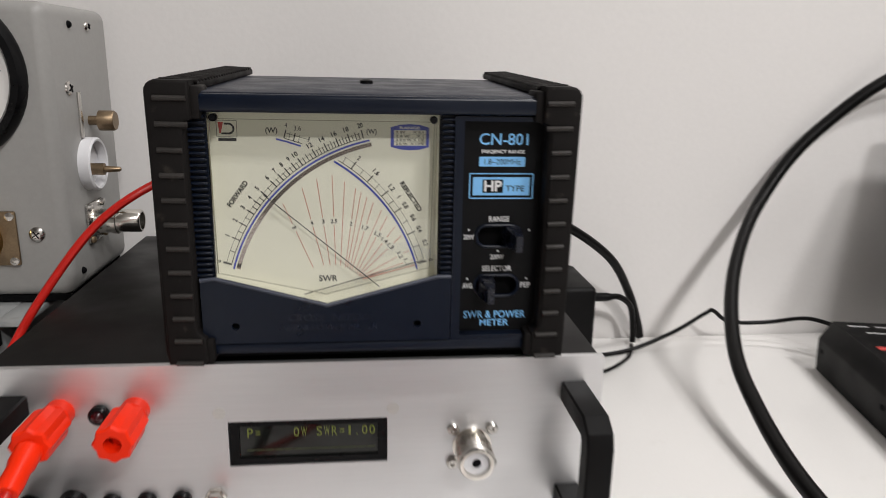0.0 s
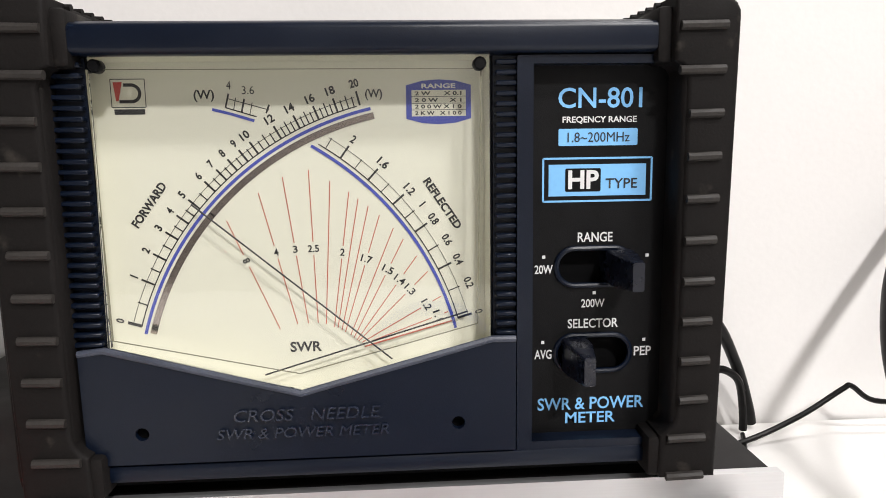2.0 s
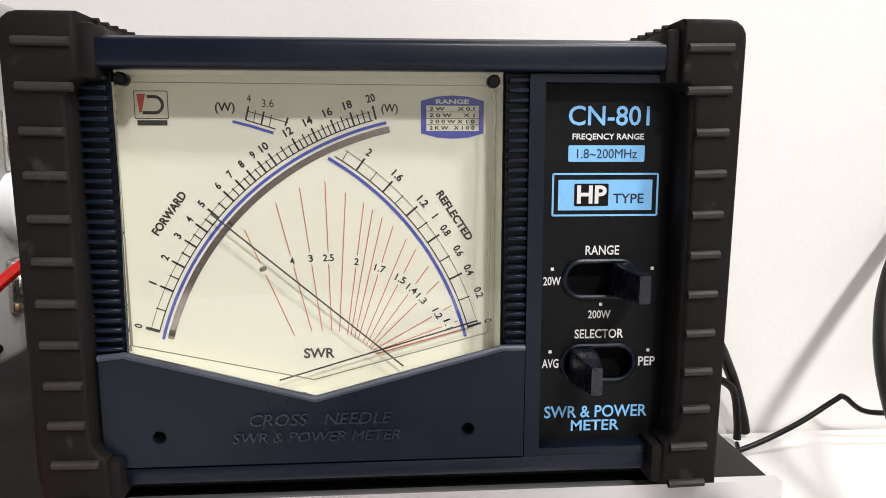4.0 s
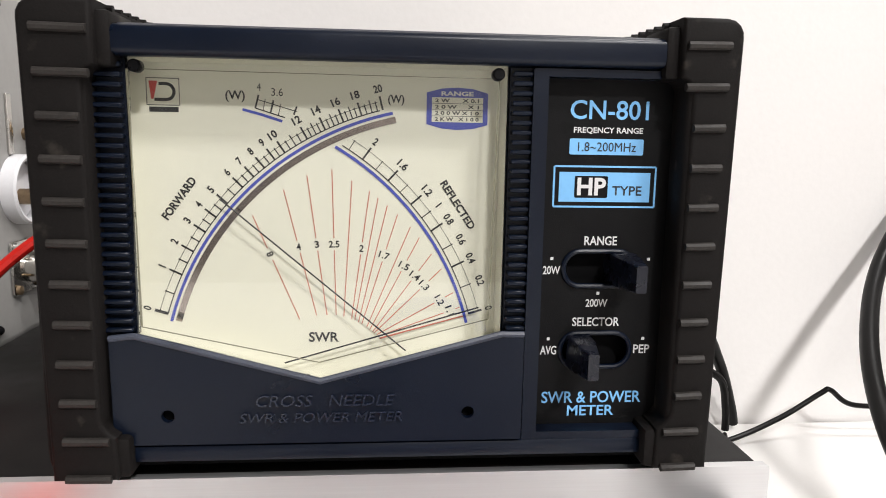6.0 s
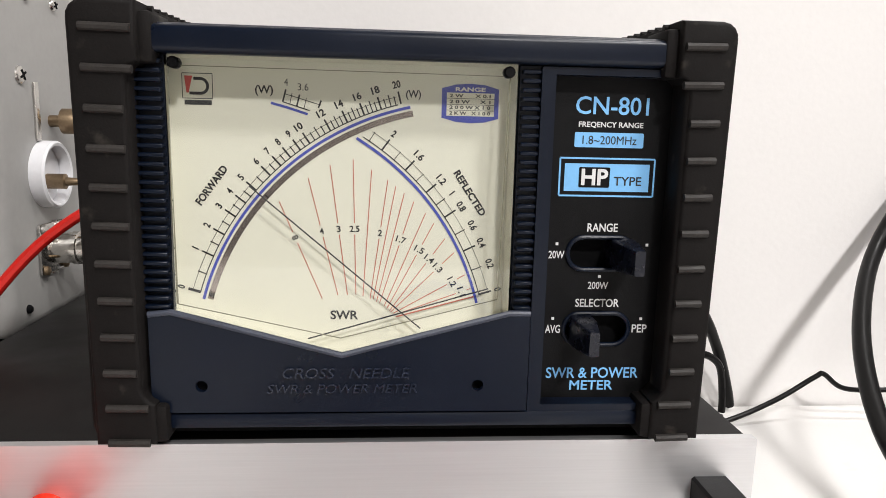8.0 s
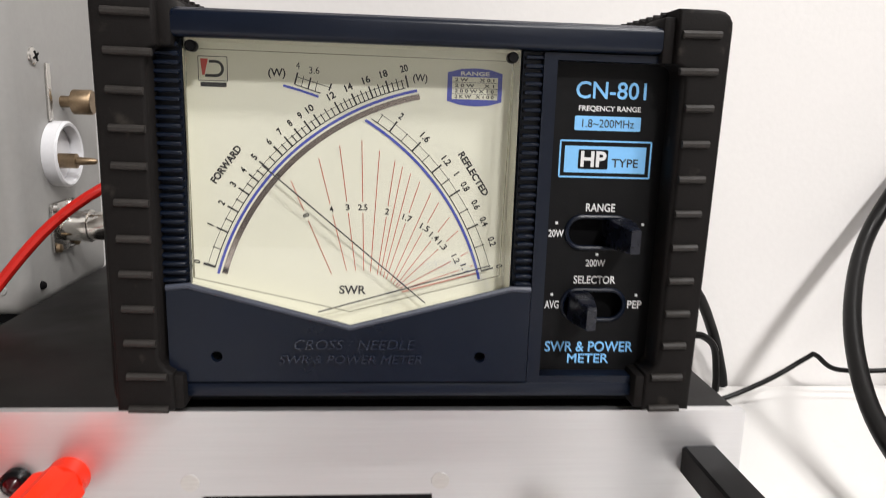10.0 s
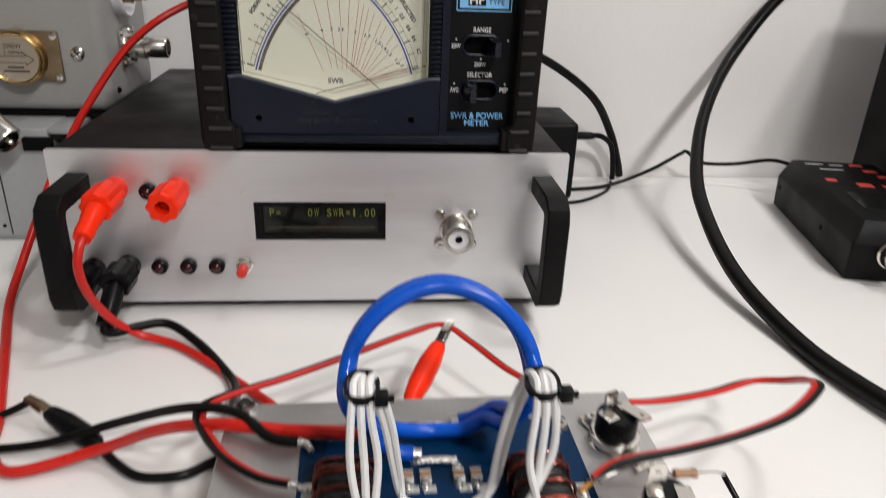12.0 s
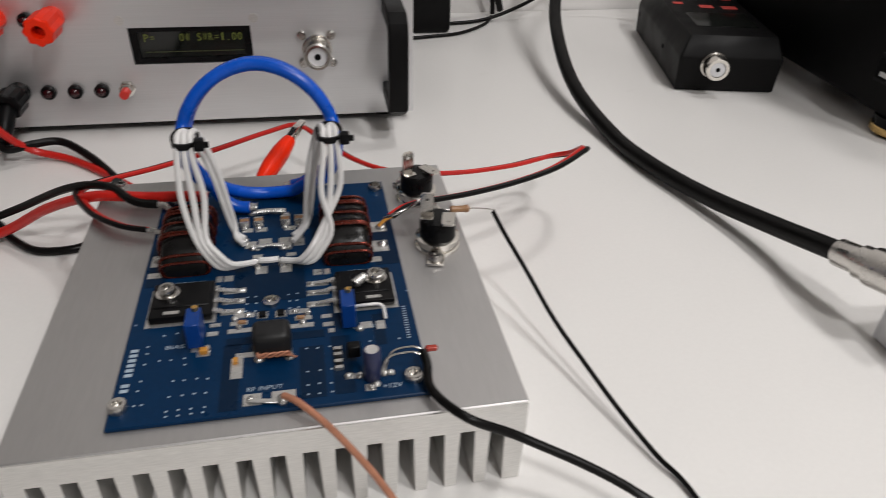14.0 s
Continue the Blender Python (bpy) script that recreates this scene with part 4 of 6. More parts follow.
def build_board():
    part("board", box(0.0120, 0.1090, -0.2935, -0.1555, TOP + 0.0001, BOARD, 0.0003, 1), PCB, pcb, "blue solder mask", smooth=False)
    # broad traces below the mask
    for x0, x1, y0, y1 in ((0.046, 0.0715, -0.240, -0.217), (0.0455, 0.0505, -0.292, -0.262), (0.0700, 0.0775, -0.290, -0.266), (0.0805, 0.0865, -0.2895, -0.262),
                           (0.0950, 0.0985, -0.2685, -0.252), (0.0455, 0.0780, -0.2625, -0.2580), (0.0135, 0.0190, -0.226, -0.160), (0.0990, 0.1080, -0.222, -0.190)):
        pad(x0, x1, y0, y1, None, PCB_DARK, "trace", 0.00008)
    for x, y in ((0.0163, -0.2866), (0.1054, -0.2856), (0.1040, -0.1615), (0.0172, -0.1635)):
        screw(pcb, x, y, BOARD, 0.0029, False)
    # via dots
    dots = bmesh.new()
    spots = [(0.0303 + 0.0036 * i, y) for i in range(4) for y in (-0.2768, -0.2833, -0.2895, -0.2915)] + [(0.0721 + 0.0038 * i, y) for i in range(3) for y in (-0.2673, -0.2779, -0.2842, -0.2884)]
    spots += [(0.0204, y) for y in (-0.2592, -0.2627, -0.2678, -0.2755, -0.2796, -0.2858)] + [(0.0248 + 0.0039 * i, -0.2665) for i in range(3)] + [(0.0246, -0.2539), (0.0286, -0.2537), (0.0330, -0.2697), (0.0140, -0.2476), (0.0226, -0.2857)]
    spots += [(0.0930, -0.2661), (0.1029, -0.2664), (0.1065, -0.2568), (0.1085, -0.2400)]
    spots += [(0.0600 + e * (0.0060 + 0.003 * i), -0.2365 - 0.004 * j) for e in (-1, 1) for i in range(2) for j in range(3)]
    for x, y in spots:
        x, y = U(x + random.uniform(-3e-4, 3e-4), y + random.uniform(-3e-4, 3e-4))
        lathe([(0.00040, 0), (0.00040, 0.00010), (0.0002, 0.00012)], at=(x, y, BOARD), seg=8, bm=dots)
    tagged(part("vias", dots, SILK, pcb), kind="stuff")

    # power transistors in their cut-outs, with flat soldered leads
    for side, x0, x1, sx, rows in ((-1, 0.0186, 0.0394, 0.0239, (-0.2321, -0.2383, -0.2443)), (1, 0.0832, 0.1034, 0.0976, (-0.2313, -0.2369, -0.2437))):
        pad(x0 - 0.0012, x1 + 0.0010, -0.2497, -0.2278, None, PADTIN, "bare_slot", 0.00018)
        (a, b), (c, d) = U(x0, -0.2484), U(x1, -0.2282)
        body = part("power_transistor", box(a, c, b, d, BOARD + 0.0004, BOARD + 0.0032, 0.0005), BLACK, pcb, "black plastic power transistor")
        part("raised_lid", box(a + 0.0012, c - 0.0012, b + 0.0050, d - 0.0008, BOARD + 0.0031, BOARD + 0.0037, 0.0003, 1), BLACK, body)
        a, b = U(sx, -0.2356)
        part("washer", lathe([(0.0042, 0), (0.0042, 0.0007), (0.0020, 0.0009)], at=(a, b, BOARD + 0.0037), seg=22), STEEL, body)
        part("screw", lathe([(0.0030, 0), (0.0030, 0.002), (0.0026, 0.0026), (0.0016, 0.0026), (0.0015, 0.001)], at=(a, b, BOARD + 0.0044), seg=20), STEEL, body)
        a, b = U(0.0262 if side < 0 else 0.0962, -0.2460)
        part("tab_window", box(a - 0.0026, a + 0.0026, b - 0.0008, b + 0.0008, BOARD + 0.0032, BOARD + 0.0034), PADTIN, body)
        e = x1 if side < 0 else x0
        for y in rows:
            w = -side
            pad(min(e + w * 0.0030, e + w * 0.0108), max(e + w * 0.0030, e + w * 0.0108), y - 0.0016, y + 0.0016)
            bm = bmesh.new()
            rings = []
            for k, (q, half, z) in enumerate(((0.0, 0.0011, 0.0016), (0.0022, 0.0011, 0.0015), (0.0042, 0.0010, 0.0008), (0.0075, 0.0009, 0.0006), (0.0100, 0.0006, 0.0004))):
                a, b = U(e + w * q, y + random.uniform(-2e-4, 2e-4))
                rings.append([bm.verts.new((a, b + half * u, BOARD + z + v)) for u, v in ((-1, -0.0002), (1, -0.0002), (0.8, 0.0003), (-0.8, 0.0003))])
            for p, q in zip(rings, rings[1:]):
                for n in range(4):
                    bm.faces.new((p[n], p[(n + 1) % 4], q[(n + 1) % 4], q[n]))
            bm.faces.new(rings[0])
            bm.faces.new(rings[-1])
            part("lead", bm, SOLDER, body)
            blob(e + w * 0.0088, y, 0.0011, 0.0008, parent=body, sx=1.9)
    # ring terminal
    a, b = U(0.0597, -0.2405)
    part("ring_terminal", lathe([(0.0030, 0), (0.0030, 0.0012), (0.0016, 0.0013), (0.0014, 0.0004)], at=(a, b, BOARD), seg=22), STEEL, pcb)
    # surface pads and parts, in mirrored pairs
    mid = 0.0600
    for s in (-1, 1):
        for dx, y, w, d in ((0.0095, -0.2470, 0.0070, 0.0026), (0.0110, -0.2510, 0.0058, 0.0022), (0.0105, -0.2550, 0.0080, 0.0024), (0.0195, -0.2555, 0.0036, 0.0022), (0.0190, -0.2510, 0.0035, 0.0020),
                            (0.0040, -0.2010, 0.0050, 0.0062), (0.0095, -0.2020, 0.0042, 0.0050), (0.0046, -0.2200, 0.0042, 0.0050), (0.0065, -0.2105, 0.0036, 0.0024), (0.0165, -0.2240, 0.0032, 0.0036), (0.0200, -0.2240, 0.0022, 0.0036), (0.0058, -0.1908, 0.0042, 0.0032), (0.0114, -0.1908, 0.0042, 0.0032)):
            x = mid + s * dx
            pad(x - w / 2, x + w / 2, y - d / 2, y + d / 2)
        for dx, y in ((0.0082, -0.2470), (0.0108, -0.2535), (0.0125, -0.2485)):
            blob(mid + s * dx, y, 0.0013, 0.0012)
        (a, b), (c, d) = U(mid + s * 0.0100 - 0.0014, -0.2518), U(mid + s * 0.0100 + 0.0014, -0.2503)
        part("chip_capacitor", box(a, c, b, d, BOARD + 0.0002, BOARD + 0.0012, 0.0002, 1), CERAMIC, pcb)
        for dx in (0.0055, 0.0113):
            (a, b), (c, d) = U(0.0584 + s * dx - 0.0018, -0.1882), U(0.0584 + s * dx + 0.0018, -0.1846)
            chip = part("chip_capacitor", box(a, c, b, d, BOARD + 0.0002, BOARD + 0.0026, 0.0003, 1), CERAMIC, pcb, "brown ceramic chip capacitor")
            for e in (-0.0017, 0.0017):
                part("end_cap", box(a - 0.0001, c + 0.0001, (b + d) / 2 + e - 0.0005, (b + d) / 2 + e + 0.0005, BOARD + 0.0001, BOARD + 0.0027), SOLDER, chip)
            blob(0.0584 + s * dx, -0.1900, 0.0014, 0.0012)
        # square chip resistors
        (a, b), (c, d) = U(mid + s * 0.0032 - 0.0019, -0.2495), U(mid + s * 0.0032 + 0.0019, -0.2458)
        part("solder_pad", box(a, c, b, d, BOARD, BOARD + 0.0003), SOLDER, pcb)
        part("chip_resistor", box(a + 0.0007, c - 0.0007, b + 0.0004, d - 0.0004, BOARD + 0.0003, BOARD + 0.0011), BLACK, pcb)
    for x, y, r in ((0.0535, -0.2168, 0.0020), (0.0632, -0.2168, 0.0020), (0.0480, -0.1992, 0.0018), (0.0515, -0.2050, 0.0016), (0.0530, -0.2053, 0.0015), (0.0632, -0.2060, 0.0015), (0.0668, -0.2005, 0.0018), (0.0655, -0.2060, 0.0015), (0.0500, -0.1775, 0.0021), (0.0640, -0.1808, 0.0020),
                    (0.0510, -0.1600, 0.0020), (0.0585, -0.1605, 0.0022), (0.0640, -0.1615, 0.0020), (0.0455, -0.1975, 0.0015), (0.0700, -0.1985, 0.0016), (0.0160, -0.1900, 0.0020), (0.0162, -0.2090, 0.0022), (0.1035, -0.1950, 0.0024), (0.1030, -0.2080, 0.0022)):
        blob(x, y, r, 0.0030 if -0.2175 < y < -0.2160 else 0.0017)
    # tinned strips between the joints
    for x0, x1, y, r in ((0.0505, 0.0640, -0.1790, 0.0013), (0.0510, 0.0635, -0.1605, 0.0014), (0.0530, 0.0634, -0.2057, 0.0009)):
        a, b = U(x0, y)
        c, d = U(x1, y)
        part("tinned_link", tube([(a, b, BOARD + 0.0016), ((a + c) / 2, b, BOARD + 0.0019), (c, d, BOARD + 0.0016)], r, 8, 4), SOLDER, pcb)
    for x0, x1, y0, y1 in ((0.0130, 0.0170, -0.1935, -0.1865), (0.0135, 0.0180, -0.2130, -0.2055), (0.0135, 0.0185, -0.2205, -0.2170), (0.0980, 0.1055, -0.1985, -0.1905), (0.0985, 0.1050, -0.2130, -0.2050), (0.0970, 0.1015, -0.2200, -0.2165),
                           (0.0960, 0.0990, -0.2605, -0.2560), (0.0905, 0.0945, -0.2595, -0.2560), (0.0480, 0.0515, -0.2785, -0.2690), (0.0490, 0.0560, -0.2690, -0.2665), (0.0640, 0.0672, -0.2700, -0.2660), (0.0365, 0.0405, -0.2665, -0.2635),
                           (0.0345, 0.0365, -0.2640, -0.2620), (0.0365, 0.0395, -0.2460, -0.2440), (0.0795, 0.0815, -0.2600, -0.2580), (0.0840, 0.0870, -0.2835, -0.2810), (0.0900, 0.0930, -0.2895, -0.2865)):
        pad(x0, x1, y0, y1)
    # blue trimmers with brass screws
    for x, y in ((0.0358, -0.2580), (0.0866, -0.2545)):
        a, b = U(x, y)
        trim = part("trimmer", box(a - 0.0024, a + 0.0024, b - 0.0048, b + 0.0048, BOARD + 0.0006, BOARD + 0.0104, 0.0003, 1), TRIMBLUE, pcb, "blue multi-turn trimmer")
        part("adjusting_screw", lathe([(0.0011, 0), (0.0011, 0.0013), (0.0004, 0.0013), (0.0004, 0.0009)], at=(a + 0.0006, b + 0.0034, BOARD + 0.0104), seg=14), BRASS, trim)
        for e in (-0.003, 0.0, 0.003):
            part("pin", lathe([(0.0003, 0), (0.0003, 0.0008)], at=(a, b + e, BOARD), seg=8), SOLDER, trim)
        blob(x + 0.0035, y - 0.0050, 0.0015, 0.0014)
    # input core on its two-turn winding
    a, b = U(0.0612, -0.2668)
    core = part("input_core", box(a - 0.0062, a + 0.0062, b - 0.0050, b + 0.0050, BOARD + 0.0006, BOARD + 0.0106, 0.0024, 4), INCORE, pcb, "grey ferrite binocular core")
    for k in range(3):
        twist = [(a - 0.0046 + 0.0019 * n, b - 0.0056 - 0.0005 * math.cos(n * 1.6 + 2.1 * k), BOARD + 0.0034 + 0.0008 * math.sin(n * 1.6 + 2.1 * k)) for n in range(6)]
        part("winding", tube([(a - 0.0044, b - 0.0044, BOARD + 0.0042), *twist, (a + 0.0062, b - 0.0050, BOARD + 0.0016), (a + 0.0074, b - 0.0046, BOARD + 0.0006)], 0.00036, 6, 4), BARECOPPER, core)
    for x in (0.0566, 0.0665):
        blob(x, -0.2705, 0.0018, 0.0015)
    (a, b), (c, d) = U(0.0485, -0.2720), U(0.0500, -0.2695)
    part("chip_capacitor", box(a, c, b, d, BOARD + 0.0003, BOARD + 0.0013), AMBER, pcb)
    (a, b), (c, d) = U(0.0375, -0.2660), U(0.0400, -0.2636)
    part("chip_capacitor", box(a, c, b, d, BOARD + 0.0003, BOARD + 0.0020, 0.0003), AMBER, pcb)
    # big wound cores, rounded down at both ends
    def swell(y):
        e = max(0.0, -0.0085 - y) / 0.0105 if y < 0 else max(0.0, y - 0.0085) / 0.0105
        return max(0.30, math.sqrt(max(0.0, 1 - e * e)))

    for side, cx in ((-1, 0.0274), (1, 0.0884)):
        cy, w, h = -0.2022, 0.0086, 0.0064
        a, b = U(cx, cy)
        outline = [(w * math.copysign(abs(math.cos(t)) ** 0.55, math.cos(t)), h * math.copysign(abs(math.sin(t)) ** 0.55, math.sin(t))) for t in (2 * math.pi * k / 32 for k in range(32))]

        def girth(y, grow=1.0):
            q = swell(y)
            return [Vector((a + u * grow * (0.86 + 0.14 * q), b + y, BOARD + 0.0004 + h * q + v * q * grow)) for u, v in outline]

        bm = bmesh.new()
        rings = []
        for y, grow in ((-0.0186, 0.97), (-0.0172, 1), (-0.0155, 1), (-0.0130, 1), (-0.0085, 1), (-0.0052, 1), (-0.0049, 0.975), (-0.0046, 1), (0.0026, 1), (0.0029, 0.975), (0.0032, 1), (0.0085, 1), (0.0130, 1), (0.0158, 1), (0.0178, 1), (0.0188, 0.97)):
            rings.append([bm.verts.new(p) for p in girth(y, grow)])
        for p, q in zip(rings, rings[1:]):
            for j in range(32):
                bm.faces.new((p[j], p[(j + 1) % 32], q[(j + 1) % 32], q[j]))
        bm.faces.new(rings[0])
        bm.faces.new(rings[-1])
        core = part("wound_core", bm, CORE, pcb, "black ferrite core wound with copper wire")
        for k, y in enumerate((-0.0180, -0.0167, -0.0098, -0.0086, -0.0012, 0.0062, 0.0074, 0.0132, 0.0172)):
            lean = random.uniform(-0.0006, 0.0006)
            loop = girth(y, 1.11)
            for p in loop:
                p.y += lean * (p.x - a) / w
            part("copper_turn", sweep(loop, circle(0.00060, 8), True, up=(0, 1, 0)), COPPER, core)
    # capacitor, regulator, diode leads
    a, b = U(0.0926, -0.2838)
    can = part("electrolytic_capacitor", lathe([(0.0026, 0.0003), (0.0028, 0.0008), (0.0028, 0.0116), (0.0024, 0.0122), (0.0022, 0.0121)], at=(a, b, BOARD), seg=24), mat("navy_sleeve", (0.02, 0.025, 0.07), 0.3), pcb, "navy sleeved capacitor with a bare top")
    part("can_top", lathe([(0.0021, 0.0121), (0.0021, 0.01215)], at=(a, b, BOARD), seg=20), ALU_CUT, can)
    a, b = U(0.0873, -0.2745)
    part("regulator", box(a - 0.0023, a + 0.0023, b - 0.0018, b + 0.0018, BOARD + 0.002, BOARD + 0.0068, 0.0008, 3), BLACK, pcb, "black small-outline regulator")
    a, b = U(0.0822, -0.2740)
    chip = part("chip_resistor", box(a - 0.0011, a + 0.0011, b - 0.0050, b + 0.0050, BOARD + 0.0002, BOARD + 0.0011), BLACK, pcb)
    for e in (-0.0045, -0.0015, 0.0018, 0.0046):
        part("end_cap", box(a - 0.0013, a + 0.0013, b + e - 0.0007, b + e + 0.0007, BOARD + 0.0001, BOARD + 0.0013), SOLDER, chip)
    for x, y in ((0.0850, -0.2822), (0.0885, -0.2825), (0.0915, -0.2835), (0.0965, -0.2825), (0.0985, -0.2825), (0.0920, -0.2880), (0.0935, -0.2870)):
        blob(x, y, 0.0014, 0.0013)
    # signal input pads
    pad(0.0527, 0.0580, -0.2908, -0.2858)
    pad(0.0612, 0.0684, -0.2906, -0.2856)
    a, b = U(0.0588, -0.2899)
    part("input_strap", box(-0.0046, 0.0046, -0.0009, 0.0009, 0, 0.0006, 0.0002, 1, m=pose(a, b, BOARD + 0.0005, 0, 0, -10)), PADTIN, pcb)
    blob(0.0548, -0.2882, 0.0013, 0.0012)
    blob(0.0646, -0.2899, 0.0022, 0.0024)

    # silkscreen
    def print_(word, x, y, h, w, turn=0.0):
        a, b = U(x, y)
        lettering(word, pose(a, b, BOARD + 0.00012, 0, 0, turn), SILK, pcb, w, h)

    print_("RF INPUT", 0.0590, -0.2837, 0.0018, 0.0110)
    print_("+12V", 0.0985, -0.2880, 0.0020, 0.0062)
    print_("BIAS", 0.0290, -0.2605, 0.0018, 0.0060)
    print_("BIAS 2", 0.0918, -0.2583, 0.0016, 0.0075)
    print_("MRF300AN", 0.0290, -0.2250, 0.0016, 0.0115)
    print_("MRF300BN", 0.0940, -0.2250, 0.0016, 0.0115)
    for k in range(9):
        a, b = U(0.0163, -0.2792 + k * 0.0023)
        if k != 2:
            part("name_bar", box(a - 0.0012, a + 0.0012, b - 0.0007, b + 0.0007, BOARD, BOARD + 0.00012), SILK, pcb)
    for k in range(14):
        a, b = U(0.1065, -0.2660 + k * 0.0013)
        part("small_print_bar", box(a - 0.0006, a + 0.0006, b - 0.00022, b + 0.00022, BOARD, BOARD + 0.0001), SILK, pcb)


build_board()


# thermal switches on the bare metal
def thermostat(x, y, turn):
    t = thing("thermal_switch", "black thermal switch with bright spade terminals, screwed to the heatsink", "thermal switch", (x, y, TOP), "thermal switches", turn=turn)
    part("flange", lathe([(0.0092, 0), (0.0092, 0.0012), (0.0084, 0.0015), (0.0084, 0.0038), (0.0090, 0.0042), (0.0090, 0.0050), (0.0078, 0.0054)], seg=32), CHROME, t, "bright metal cup")
    for s in (-1, 1):
        ear = part("ear", box(-0.0035, 0.0035, s * 0.0122 - 0.0040, s * 0.0122 + 0.0040, 0.0004, 0.0014, 0.0004), CHROME, t)
        part("screw", lathe([(0.0029, 0), (0.0029, 0.0015), (0.0022, 0.0026), (0.0010, 0.0026), (0.0010, 0.0014)], at=(0, s * 0.0122, 0.0014), seg=18), STEEL, ear)
    part("body", lathe([(0.0074, 0.005), (0.0074, 0.0125), (0.0068, 0.0134), (0.0030, 0.0136)], seg=30), BLACK, t)
    for s in (-1, 1):
        part("terminal_foot", box(s * 0.0044 - 0.0026, s * 0.0044 + 0.0026, -0.0032, 0.0032, 0.0134, 0.0141, 0.0002), CHROME, t)
        hole_ = [(s * 0.0044 + 0.0008 * math.cos(q), 0.0212 + 0.0008 * math.sin(q)) for q in (2 * math.pi * k / 10 for k in range(10))]
        blade = slab([(s * 0.0044 - 0.0026, 0.0141), (s * 0.0044 + 0.0026, 0.0141), (s * 0.0044 + 0.0026, 0.0230), (s * 0.0044 + 0.0018, 0.0242), (s * 0.0044 - 0.0018, 0.0242), (s * 0.0044 - 0.0026, 0.0230)], -0.0004, 0.0004, holes=[hole_])
        if s > 0:  # this blade is folded down towards the front
            bmesh.ops.rotate(blade, verts=blade.verts, cent=(0, 0, 0.0143), matrix=Matrix.Rotation(radians(82), 3, "X"))
        part("spade_terminal", blade, CHROME, t, smooth=False)
    return t


thermostat(0.1222, -0.1690, 24)
thermostat(0.1255, -0.2085, -12)


# ---------------------------------------------------------------- blue coax loop and white turns over the board
coax = thing("coax_transformer", "thick blue coax bent into an upright loop above the circuit board", "coax loop", base=(0.058, -0.17, BOARD))
def ring_point(deg, back):
    """A point of the upright coax ring; the second turn lies a little behind the first."""
    a = radians(deg)
    x, z = 0.0573 + (0.0300 - 0.0004 * back) * math.cos(a), 0.0722 + 0.0302 * math.sin(a) - 0.0012 * back
    y = -0.1775 + 0.0050 * back - 0.0070 * abs(math.cos(a)) ** 1.5 + (0.0045 if math.sin(a) > 0.3 else 0.0075 * max(0.0, -math.sin(a)))
    return x, y, max(z, BOARD + 0.0029)


FIRST = [ring_point(d, 0) for d in range(222, -43, -12)]
SECOND = [ring_point(d, 1) for d in range(-78, -400, -12)]
part("coax_jacket", tube([(0.0492, -0.1775, 0.0412), (0.0440, -0.1772, 0.0418), (0.0390, -0.1765, 0.0452), *FIRST, (0.0755, -0.1670, 0.0468), (0.0680, -0.1665, 0.0424), *SECOND, (0.0790, -0.1640, 0.0495), (0.0720, -0.1610, 0.0430), (0.0665, -0.1610, 0.0415)], 0.0027, 12, 5), BLUECOAX, coax)
part("bare_end", tube([(0.0520, -0.1778, 0.0408), (0.0488, -0.1775, 0.0412)], 0.0022, 10, 2), SOLDER, coax)
part("bare_end", tube([(0.0670, -0.1610, 0.0415), (0.0635, -0.1612, 0.0408)], 0.0022, 10, 2), SOLDER, coax)


